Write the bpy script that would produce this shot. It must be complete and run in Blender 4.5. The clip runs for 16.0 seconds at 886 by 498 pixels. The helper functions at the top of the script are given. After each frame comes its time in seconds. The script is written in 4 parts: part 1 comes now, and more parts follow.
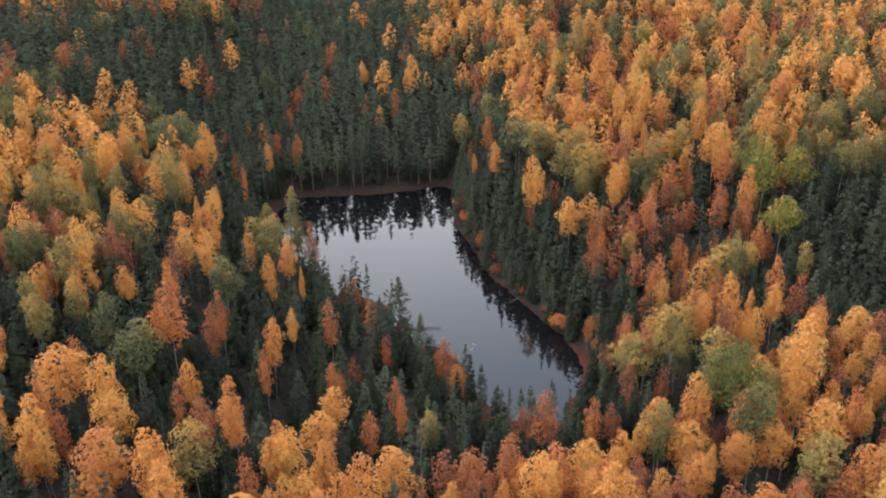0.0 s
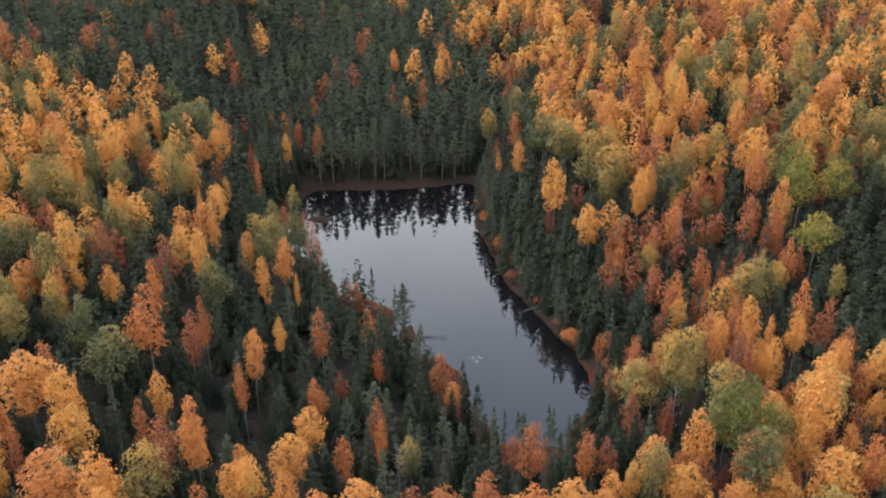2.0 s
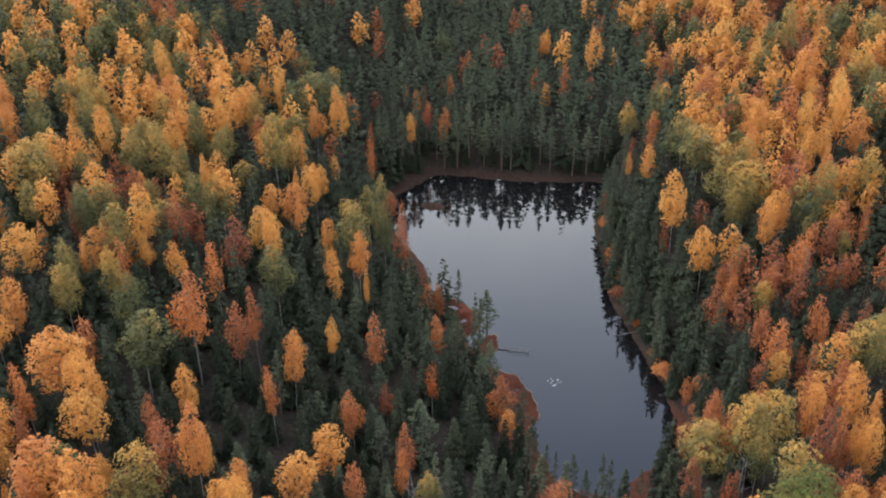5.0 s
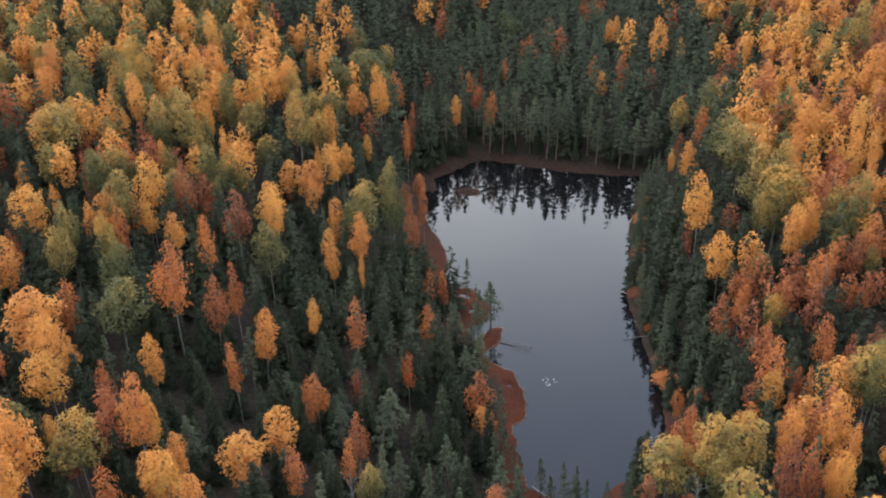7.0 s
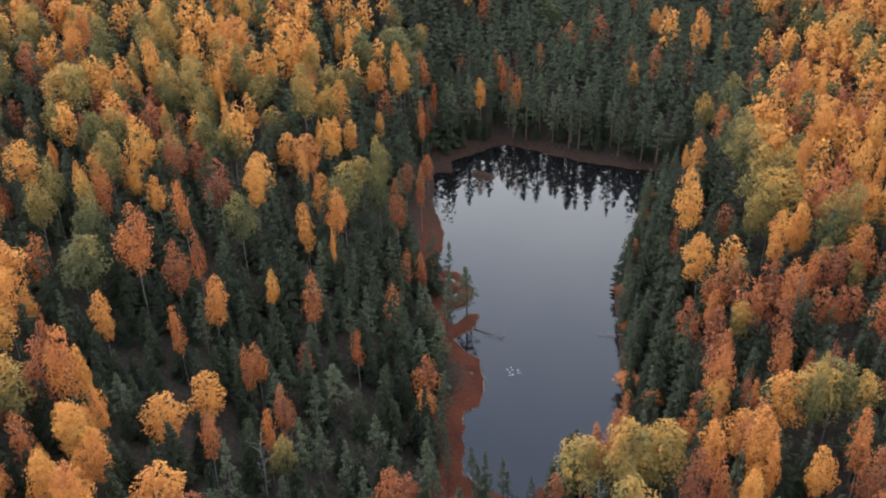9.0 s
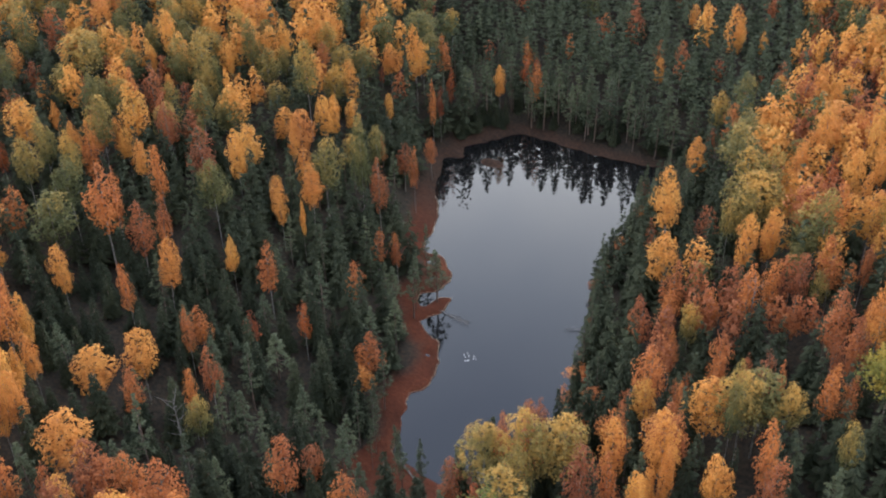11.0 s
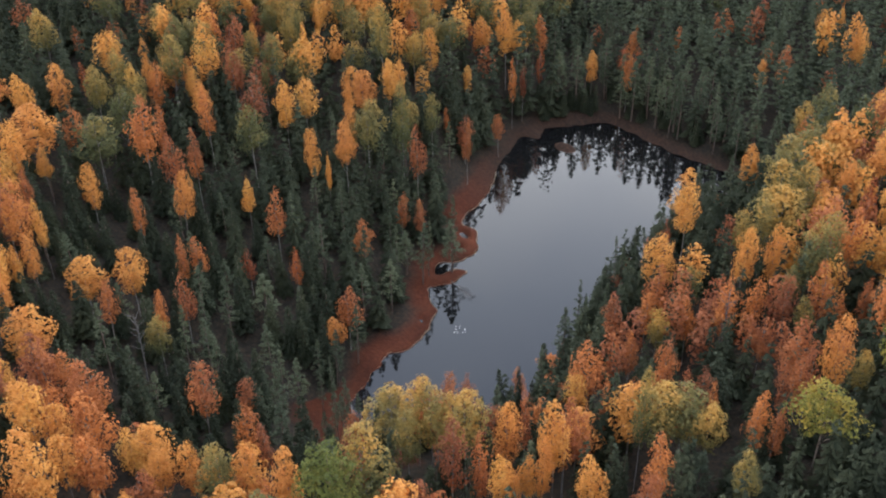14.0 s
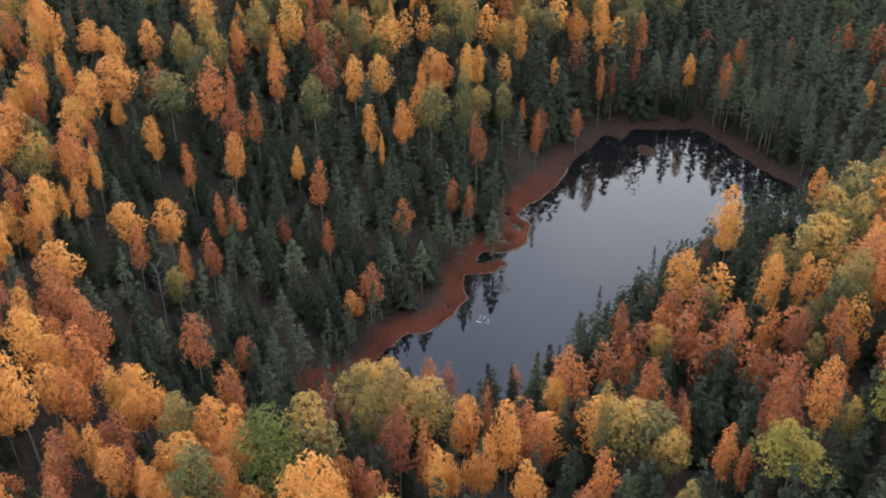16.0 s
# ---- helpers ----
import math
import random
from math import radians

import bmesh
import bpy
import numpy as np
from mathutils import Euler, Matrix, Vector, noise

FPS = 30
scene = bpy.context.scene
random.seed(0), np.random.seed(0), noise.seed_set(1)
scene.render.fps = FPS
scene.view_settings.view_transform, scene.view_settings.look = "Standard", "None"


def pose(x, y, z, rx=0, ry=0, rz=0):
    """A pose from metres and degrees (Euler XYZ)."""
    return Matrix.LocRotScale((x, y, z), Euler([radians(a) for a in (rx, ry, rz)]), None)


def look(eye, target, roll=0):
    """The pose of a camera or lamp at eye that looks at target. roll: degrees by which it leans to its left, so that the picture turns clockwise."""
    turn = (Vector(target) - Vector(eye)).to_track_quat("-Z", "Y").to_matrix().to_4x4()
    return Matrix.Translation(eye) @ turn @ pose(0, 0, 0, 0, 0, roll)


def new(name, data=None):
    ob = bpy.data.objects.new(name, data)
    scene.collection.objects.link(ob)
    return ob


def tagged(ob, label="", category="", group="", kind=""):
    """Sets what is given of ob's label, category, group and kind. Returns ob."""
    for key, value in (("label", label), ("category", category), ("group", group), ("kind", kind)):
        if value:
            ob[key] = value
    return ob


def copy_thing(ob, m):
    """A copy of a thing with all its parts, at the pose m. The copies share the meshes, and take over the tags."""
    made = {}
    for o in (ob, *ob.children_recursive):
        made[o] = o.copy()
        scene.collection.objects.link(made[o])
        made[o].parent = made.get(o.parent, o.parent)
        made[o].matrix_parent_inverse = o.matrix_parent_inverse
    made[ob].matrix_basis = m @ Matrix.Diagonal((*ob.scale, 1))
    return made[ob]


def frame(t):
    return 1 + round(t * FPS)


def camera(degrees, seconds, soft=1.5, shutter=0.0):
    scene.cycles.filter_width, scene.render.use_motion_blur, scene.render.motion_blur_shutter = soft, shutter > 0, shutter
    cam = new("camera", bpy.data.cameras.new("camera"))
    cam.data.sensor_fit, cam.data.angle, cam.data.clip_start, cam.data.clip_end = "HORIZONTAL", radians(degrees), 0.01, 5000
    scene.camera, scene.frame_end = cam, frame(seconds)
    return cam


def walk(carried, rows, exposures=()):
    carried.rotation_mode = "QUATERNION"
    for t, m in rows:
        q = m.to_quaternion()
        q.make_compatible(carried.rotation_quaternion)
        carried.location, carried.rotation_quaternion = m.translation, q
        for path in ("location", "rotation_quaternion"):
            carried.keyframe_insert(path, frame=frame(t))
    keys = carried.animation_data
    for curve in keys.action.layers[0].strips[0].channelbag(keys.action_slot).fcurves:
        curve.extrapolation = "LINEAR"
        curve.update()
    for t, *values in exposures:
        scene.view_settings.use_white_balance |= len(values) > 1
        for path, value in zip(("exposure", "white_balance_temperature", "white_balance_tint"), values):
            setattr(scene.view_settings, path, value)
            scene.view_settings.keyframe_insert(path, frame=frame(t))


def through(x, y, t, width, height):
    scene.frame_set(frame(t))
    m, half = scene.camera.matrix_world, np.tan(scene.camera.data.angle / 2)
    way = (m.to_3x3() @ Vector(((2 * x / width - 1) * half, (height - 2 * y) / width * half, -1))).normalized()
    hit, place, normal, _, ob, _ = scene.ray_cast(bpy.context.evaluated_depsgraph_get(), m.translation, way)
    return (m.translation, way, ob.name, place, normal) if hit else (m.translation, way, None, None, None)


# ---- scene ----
cam = camera(47.5, 16.0, soft=2.1)
PATH = [
    (0, (5.247, 0.14, 111.139), (5.208, 1.917, 110.223), -1.0),
    (0.5, (7.985, 3.092, 111.097), (7.933, 4.865, 110.173), -1.0),
    (1, (10.617, 6.089, 111.037), (10.543, 7.857, 110.104), -1.0),
    (1.5, (13.211, 9.204, 110.957), (13.105, 10.966, 110.015), -1.0),
    (2, (15.748, 12.409, 110.881), (15.584, 14.16, 109.93), -0.9),
    (2.5, (18.281, 15.656, 110.844), (18.054, 17.395, 109.884), -0.8),
    (3, (20.835, 18.961, 110.817), (20.545, 20.686, 109.848), -0.7),
    (3.5, (23.397, 22.293, 110.781), (23.044, 24.002, 109.804), -0.7),
    (4, (26.101, 25.622, 110.737), (25.687, 27.311, 109.75), -0.6),
    (4.5, (29.464, 28.787, 110.679), (28.983, 30.452, 109.681), -0.8),
    (7, (52.142, 43.411, 109.702), (51.371, 44.937, 108.663), -1.4),
    (7.5, (57.1, 46.374, 109.576), (56.281, 47.869, 108.529), -1.3),
    (8, (62.316, 49.424, 109.437), (61.449, 50.886, 108.384), -1.3),
    (8.5, (67.656, 52.602, 109.295), (66.742, 54.031, 108.235), -1.3),
    (9, (73.014, 55.988, 109.154), (72.055, 57.383, 108.088), -1.3),
    (11.5, (98.863, 74.411, 107.566), (97.687, 75.616, 106.487), -1.3),
    (12, (103.6, 78.432, 107.436), (102.38, 79.589, 106.354), -1.3),
    (12.5, (108.036, 82.707, 107.351), (106.771, 83.808, 106.262), -1.3),
    (13, (112.357, 87.083, 107.295), (111.044, 88.122, 106.201), -1.2),
    (13.5, (116.474, 91.544, 107.224), (115.115, 92.518, 106.126), -1.1),
    (14, (120.315, 96.211, 107.202), (118.913, 97.116, 106.099), -1.0),
    (14.5, (123.724, 101.176, 107.203), (122.282, 102.008, 106.095), -1.0),
    (15, (126.697, 106.347, 107.21), (125.219, 107.103, 106.094), -0.9),
    (15.5, (129.196, 111.719, 107.243), (127.684, 112.396, 106.122), -0.8),
    (16, (131.295, 117.215, 107.248), (129.752, 117.811, 106.125), -0.5),
]
walk(cam, [(t, look(eye, target, roll)) for t, eye, target, roll in PATH])

# ---- overcast evening light ----
world = bpy.data.worlds.new("overcast_sky")
scene.world = world
world.use_nodes = True
wt = world.node_tree
wt.nodes.clear()
SUN_HEIGHT, SUN_TURN = radians(60), radians(285)
sky = wt.nodes.new("ShaderNodeTexSky")
sky.sky_type, sky.sun_disc, sky.sun_elevation, sky.sun_rotation = "NISHITA", False, SUN_HEIGHT, SUN_TURN
sky.dust_density, sky.air_density = 2.0, 1.0
grey = wt.nodes.new("ShaderNodeHueSaturation")
grey.inputs["Saturation"].default_value = 0.5
ray = wt.nodes.new("ShaderNodeTexCoord")
split = wt.nodes.new("ShaderNodeSeparateXYZ")
cloud = wt.nodes.new("ShaderNodeTexNoise")
cloud.inputs["Scale"].default_value, cloud.inputs["Detail"].default_value = 3.0, 4
height = wt.nodes.new("ShaderNodeMath")
height.operation = "MULTIPLY_ADD"
height.inputs[1].default_value = 0.22
# A closed cloud cover: pale towards the horizon, blue-grey overhead.
cover = wt.nodes.new("ShaderNodeValToRGB")
stops = cover.color_ramp.elements
stops[0].position, stops[0].color = 0.12, (53, 53, 56, 1)
stops[1].position, stops[1].color = 1.0, (25, 29.5, 39.5, 1)
for at, colour in ((0.50, (56, 58, 60.5)), (0.61, (43.5, 46, 51)), (0.70, (30.5, 34.5, 42.5)), (0.80, (20.5, 24.5, 34))):
    stops.new(at).color = (*colour, 1)
# It is brighter towards the north-west, where the evening sun stands behind it.
glow = wt.nodes.new("ShaderNodeVectorMath")
glow.operation = "DOT_PRODUCT"
glow.inputs[1].default_value = (-0.72, 0.62, 0.3)
lift = wt.nodes.new("ShaderNodeMapRange")
lift.inputs["From Min"].default_value, lift.inputs["From Max"].default_value = -1, 1
lift.inputs["To Min"].default_value, lift.inputs["To Max"].default_value = 0.30, 1.2
bright = wt.nodes.new("ShaderNodeVectorMath")
bright.operation = "SCALE"
both = wt.nodes.new("ShaderNodeMix")
both.data_type = "RGBA"
both.inputs["Factor"].default_value = 0.9
air = wt.nodes.new("ShaderNodeBackground")
air.inputs["Strength"].default_value = 0.105
end = wt.nodes.new("ShaderNodeOutputWorld")
wt.links.new(sky.outputs["Color"], grey.inputs["Color"])
wt.links.new(ray.outputs["Generated"], split.inputs["Vector"])
wt.links.new(ray.outputs["Generated"], cloud.inputs["Vector"])
wt.links.new(ray.outputs["Generated"], glow.inputs[0])
wt.links.new(cloud.outputs["Fac"], height.inputs[0])
wt.links.new(split.outputs["Z"], height.inputs[2])
wt.links.new(height.outputs[0], cover.inputs["Fac"])
wt.links.new(glow.outputs["Value"], lift.inputs["Value"])
wt.links.new(cover.outputs["Color"], bright.inputs[0])
wt.links.new(lift.outputs["Result"], bright.inputs["Scale"])
wt.links.new(grey.outputs["Color"], both.inputs["A"])
wt.links.new(bright.outputs["Vector"], both.inputs["B"])
wt.links.new(both.outputs["Result"], air.inputs["Color"])
wt.links.new(air.outputs["Background"], end.inputs["Surface"])

sun = new("sun", bpy.data.lights.new("sun", "SUN"))
sun.data.energy, sun.data.angle, sun.data.color = 1.3, radians(32), (1.0, 0.94, 0.88)
SUN_WAY = Vector((math.sin(SUN_TURN) * math.cos(SUN_HEIGHT), math.cos(SUN_TURN) * math.cos(SUN_HEIGHT), math.sin(SUN_HEIGHT)))
sun.matrix_world = look(SUN_WAY * 400, (0, 0, 0))
scene.view_settings.exposure = 0.0

# ---- materials ----
def material(name):
    m = bpy.data.materials.new(name)
    m.use_nodes = True
    m.node_tree.nodes.clear()
    out = m.node_tree.nodes.new("ShaderNodeOutputMaterial")
    return m, m.node_tree.nodes, m.node_tree.links, out


def node(nodes, kind, **values):
    n = nodes.new(kind)
    for key, value in values.items():
        n.inputs[key.replace("_", " ")].default_value = value
    return n


def ramp(nodes, stops):
    n = nodes.new("ShaderNodeValToRGB")
    e = n.color_ramp.elements
    while len(e) < len(stops):
        e.new(0.5)
    for k, (at, colour) in enumerate(stops):
        e[k].position, e[k].color = at, (*colour, 1)
    return n


def blend(nodes, links, fac, a, b, kind="MIX"):
    n = nodes.new("ShaderNodeMix")
    n.data_type, n.blend_type = "RGBA", kind
    for socket, value in ((n.inputs["Factor"], fac), (n.inputs["A"], a), (n.inputs["B"], b)):
        if hasattr(value, "is_linked"):
            links.new(value, socket)
        else:
            socket.default_value = value
    return n.outputs["Result"]


def leaf_material(name, stops, through=0.3, grain=1.1, stand=7.0, rough=0.65, spread=0.6, turned=0.0):
    """Foliage: each tree takes its own hue between the stops, sprays of leaves vary within it; some light passes
    through the leaves. turned: how far the hue moves along the stops from the crown's foot to its top.
    """
    m, nodes, links, out = material(name)
    info, where = nodes.new("ShaderNodeObjectInfo"), nodes.new("ShaderNodeNewGeometry")
    fine = node(nodes, "ShaderNodeTexNoise", Scale=grain, Detail=3.0)
    wide = node(nodes, "ShaderNodeTexNoise", Scale=1 / stand, Detail=1.0)
    links.new(where.outputs["Position"], fine.inputs["Vector"])
    links.new(where.outputs["Position"], wide.inputs["Vector"])
    total = nodes.new("ShaderNodeMath")
    total.operation = "MULTIPLY_ADD"
    links.new(info.outputs["Random"], total.inputs[0])
    total.inputs[1].default_value = 0.55
    part_wide = nodes.new("ShaderNodeMath")
    part_wide.operation = "MULTIPLY_ADD"
    links.new(wide.outputs["Fac"], part_wide.inputs[0])
    part_wide.inputs[1].default_value, part_wide.inputs[2].default_value = 0.9, -0.42
    part_fine = nodes.new("ShaderNodeMath")
    part_fine.operation = "MULTIPLY_ADD"
    links.new(fine.outputs["Fac"], part_fine.inputs[0])
    part_fine.inputs[1].default_value = 0.55
    links.new(part_wide.outputs[0], part_fine.inputs[2])
    links.new(part_fine.outputs[0], total.inputs[2])
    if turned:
        # Hue shifts with height in the crown, along the stops from foot to top.
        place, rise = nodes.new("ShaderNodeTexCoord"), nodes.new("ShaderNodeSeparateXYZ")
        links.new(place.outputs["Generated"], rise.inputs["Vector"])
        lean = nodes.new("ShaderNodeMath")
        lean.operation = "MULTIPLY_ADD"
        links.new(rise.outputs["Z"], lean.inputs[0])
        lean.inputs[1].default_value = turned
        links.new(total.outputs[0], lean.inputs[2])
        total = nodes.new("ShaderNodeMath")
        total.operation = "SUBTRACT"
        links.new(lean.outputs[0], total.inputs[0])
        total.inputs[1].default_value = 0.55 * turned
    hue = ramp(nodes, stops)
    links.new(total.outputs[0], hue.inputs["Fac"])
    spray = ramp(nodes, ((0.0, (1 - 0.38 * spread, 1 - 0.40 * spread, 1 - 0.42 * spread)), (1.0, (1 + 0.25 * spread, 1 + 0.22 * spread, 1 + 0.15 * spread))))
    links.new(where.outputs["Random Per Island"], spray.inputs["Fac"])
    colour = blend(nodes, links, 1.0, hue.outputs["Color"], spray.outputs["Color"], "MULTIPLY")
    leaves = node(nodes, "ShaderNodeTexNoise", Scale=5.5, Detail=2.0)
    links.new(where.outputs["Position"], leaves.inputs["Vector"])
    mottle = ramp(nodes, ((0.32, (0.76, 0.75, 0.74)), (0.52, (1.0, 1.0, 1.0)), (0.72, (1.18, 1.16, 1.10))))
    links.new(leaves.outputs["Fac"], mottle.inputs["Fac"])
    colour = blend(nodes, links, 1.0, colour, mottle.outputs["Color"], "MULTIPLY")
    bump = node(nodes, "ShaderNodeBump", Strength=0.4, Distance=0.1)
    links.new(leaves.outputs["Fac"], bump.inputs["Height"])
    skin = node(nodes, "ShaderNodeBsdfPrincipled", Roughness=rough)
    skin.inputs["Specular IOR Level"].default_value = 0.08
    links.new(bump.outputs["Normal"], skin.inputs["Normal"])
    thin = nodes.new("ShaderNodeBsdfTranslucent")
    links.new(colour, skin.inputs["Base Color"])
    links.new(colour, thin.inputs["Color"])
    mix = node(nodes, "ShaderNodeMixShader", Fac=through)
    links.new(skin.outputs[0], mix.inputs[1])
    links.new(thin.outputs[0], mix.inputs[2])
    links.new(mix.outputs[0], out.inputs["Surface"])
    return m


def bark_material(name, a, b, scale, stretch=0.25, rough=0.85):
    m, nodes, links, out = material(name)
    where = nodes.new("ShaderNodeNewGeometry")
    fit = nodes.new("ShaderNodeMapping")
    fit.inputs["Scale"].default_value = (1, 1, stretch)
    grain = node(nodes, "ShaderNodeTexNoise", Scale=scale, Detail=5.0)
    links.new(where.outputs["Position"], fit.inputs["Vector"])
    links.new(fit.outputs["Vector"], grain.inputs["Vector"])
    hue = ramp(nodes, ((0.35, a), (0.65, b)))
    links.new(grain.outputs["Fac"], hue.inputs["Fac"])
    skin = node(nodes, "ShaderNodeBsdfPrincipled", Roughness=rough)
    bump = node(nodes, "ShaderNodeBump", Strength=0.5, Distance=0.03)
    links.new(grain.outputs["Fac"], bump.inputs["Height"])
    links.new(bump.outputs["Normal"], skin.inputs["Normal"])
    links.new(hue.outputs["Color"], skin.inputs["Base Color"])
    links.new(skin.outputs[0], out.inputs["Surface"])
    return m


LEAF_GOLD = leaf_material("leaf_gold", ((0.05, (0.42, 0.158, 0.058)), (0.45, (0.54, 0.234, 0.066)), (0.8, (0.59, 0.292, 0.077)), (1.0, (0.46, 0.276, 0.083))), through=0.38)
# Olive crowns: darker green low, more golden towards the top.
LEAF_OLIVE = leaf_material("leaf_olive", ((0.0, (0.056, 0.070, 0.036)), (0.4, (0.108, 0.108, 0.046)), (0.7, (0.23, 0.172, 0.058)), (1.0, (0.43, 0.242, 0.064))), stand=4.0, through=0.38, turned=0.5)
LEAF_GREEN = leaf_material("leaf_green", ((0.0, (0.055, 0.072, 0.024)), (0.5, (0.10, 0.115, 0.034)), (0.8, (0.17, 0.160, 0.040)), (1.0, (0.30, 0.215, 0.045))), stand=3.0, through=0.38)
LEAF_RUST = leaf_material("leaf_rust", ((0.0, (0.15, 0.064, 0.044)), (0.45, (0.30, 0.108, 0.049)), (0.9, (0.47, 0.174, 0.055))), through=0.38)
LEAF_RED = leaf_material("leaf_red", ((0.0, (0.15, 0.052, 0.034)), (0.5, (0.27, 0.082, 0.036)), (1.0, (0.40, 0.122, 0.038))), through=0.38)
NEEDLE_SPRUCE = leaf_material("needle_spruce", ((0.0, (0.018, 0.022, 0.014)), (0.6, (0.029, 0.035, 0.021)), (1.0, (0.047, 0.053, 0.029))), through=0.2, rough=0.8, spread=0.35)
# Lightened so that the far pines carry the distance haze in their colour.
NEEDLE_PINE = leaf_material("needle_pine", ((0.0, (0.046, 0.057, 0.037)), (0.6, (0.074, 0.087, 0.053)), (1.0, (0.108, 0.120, 0.068))), through=0.28, rough=0.8, spread=0.35)
BARK_BIRCH = bark_material("bark_birch", (0.22, 0.205, 0.185), (0.06, 0.052, 0.046), 3.0, 1.6)
BARK_SPRUCE = bark_material("bark_spruce", (0.10, 0.075, 0.055), (0.19, 0.15, 0.12), 6.0)
BARK_PINE = bark_material("bark_pine", (0.12, 0.072, 0.05), (0.075, 0.06, 0.05), 5.0)
WOOD_GREY = bark_material("wood_grey", (0.15, 0.138, 0.125), (0.07, 0.064, 0.058), 7.0)


def ground_material():
    """Forest floor of moss, needles and dead leaves; red-brown bog moss where the vertex value 'bog' says so."""
    m, nodes, links, out = material("forest_floor")
    where = nodes.new("ShaderNodeNewGeometry")
    bog = nodes.new("ShaderNodeAttribute")
    bog.attribute_name = "bog"
    wide = node(nodes, "ShaderNodeTexNoise", Scale=0.16, Detail=4.0)
    fine = node(nodes, "ShaderNodeTexNoise", Scale=1.7, Detail=6.0)
    for n in (wide, fine):
        links.new(where.outputs["Position"], n.inputs["Vector"])
    floor_hue = ramp(nodes, ((0.3, (0.014, 0.013, 0.011)), (0.5, (0.024, 0.020, 0.015)), (0.72, (0.042, 0.028, 0.018))))
    links.new(fine.outputs["Fac"], floor_hue.inputs["Fac"])
    moss_hue = ramp(nodes, ((0.28, (0.026, 0.010, 0.006)), (0.5, (0.056, 0.018, 0.010)), (0.7, (0.084, 0.026, 0.013))))
    both = nodes.new("ShaderNodeMath")
    both.operation = "MULTIPLY_ADD"
    links.new(fine.outputs["Fac"], both.inputs[0])
    both.inputs[1].default_value = 0.5
    half = nodes.new("ShaderNodeMath")
    half.operation = "MULTIPLY"
    half.inputs[1].default_value = 0.5
    links.new(wide.outputs["Fac"], half.inputs[0])
    links.new(half.outputs[0], both.inputs[2])
    links.new(both.outputs[0], moss_hue.inputs["Fac"])
    base = blend(nodes, links, bog.outputs["Fac"], floor_hue.outputs["Color"], moss_hue.outputs["Color"])
    skin = node(nodes, "ShaderNodeBsdfPrincipled", Roughness=0.95)
    skin.inputs["Specular IOR Level"].default_value = 0.05
    bump = node(nodes, "ShaderNodeBump", Strength=0.8, Distance=0.25)
    links.new(fine.outputs["Fac"], bump.inputs["Height"])
    links.new(bump.outputs["Normal"], skin.inputs["Normal"])
    links.new(base, skin.inputs["Base Color"])
    links.new(skin.outputs[0], out.inputs["Surface"])
    return m


def water_material():
    m, nodes, links, out = material("dark_lake_water")
    where = nodes.new("ShaderNodeNewGeometry")
    ripple = node(nodes, "ShaderNodeTexNoise", Scale=0.9, Detail=2.0)
    links.new(where.outputs["Position"], ripple.inputs["Vector"])
    bump = node(nodes, "ShaderNodeBump", Strength=0.05, Distance=0.02)
    links.new(ripple.outputs["Fac"], bump.inputs["Height"])
    skin = node(nodes, "ShaderNodeBsdfPrincipled", Roughness=0.03, IOR=1.333)
    skin.inputs["Base Color"].default_value = (0.005, 0.005, 0.005, 1)
    links.new(bump.outputs["Normal"], skin.inputs["Normal"])
    links.new(skin.outputs[0], out.inputs["Surface"])
    return m


def plain_material(name, colour, rough=0.7, scale=9.0):
    m, nodes, links, out = material(name)
    grain = node(nodes, "ShaderNodeTexNoise", Scale=scale, Detail=3.0)
    hue = ramp(nodes, ((0.3, tuple(c * 0.75 for c in colour)), (0.7, colour)))
    links.new(grain.outputs["Fac"], hue.inputs["Fac"])
    skin = node(nodes, "ShaderNodeBsdfPrincipled", Roughness=rough)
    links.new(hue.outputs["Color"], skin.inputs["Base Color"])
    links.new(skin.outputs[0], out.inputs["Surface"])
    return m


FLOOR, WATER = ground_material(), water_material()
PAD = plain_material("pale_pad", (0.45, 0.43, 0.40), 0.5)
SEDGE = plain_material("dry_sedge", (0.50, 0.40, 0.28), 0.8, 2.0)
# ---- the lake's shore and the lie of the land ----
def smooth_loop(corners, steps=8):
    """A closed curve through the corners (Catmull-Rom)."""
    p = np.array(corners, float)
    a, b, c, d = np.roll(p, 1, 0), p, np.roll(p, -1, 0), np.roll(p, -2, 0)
    out = []
    for k in range(steps):
        s = k / steps
        out.append(0.5 * (2 * b + (c - a) * s + (2 * a - 5 * b + 4 * c - d) * s * s + (3 * b - a - 3 * c + d) * s ** 3))
    return np.stack(out, 1).reshape(-1, 2)


SHORE_EAST = [(1.5, 252.5), (2.5, 240), (3.4, 229), (6.6, 219.5), (9, 211), (11.0, 203), (15, 196), (18.5, 189), (22.5, 181), (26, 175.5), (28.4, 166), (27.2, 158), (23.8, 151.5), (22.5, 147.5)]
SHORE_WEST = [(14, 147.6), (12, 149.6), (9.6, 153), (7.0, 156.4), (5.7, 159), (6.2, 162.4), (5.5, 165.6), (4.1, 168), (2.2, 170.2), (0, 172.5), (-2.5, 172.7), (-4.5, 173.6), (-6.6, 174.9), (-6.1, 177), (-5.6, 180), (-7.0, 183.5), (-8.9, 181.5), (-9.6, 178.4), (-12.2, 180.4), (-10.3, 184), (-10.7, 187), (-12.2, 189.4), (-15.6, 191.8), (-18.2, 193.3), (-21.5, 192.6), (-23.4, 195), (-26, 200), (-28, 203.2), (-31, 207)]
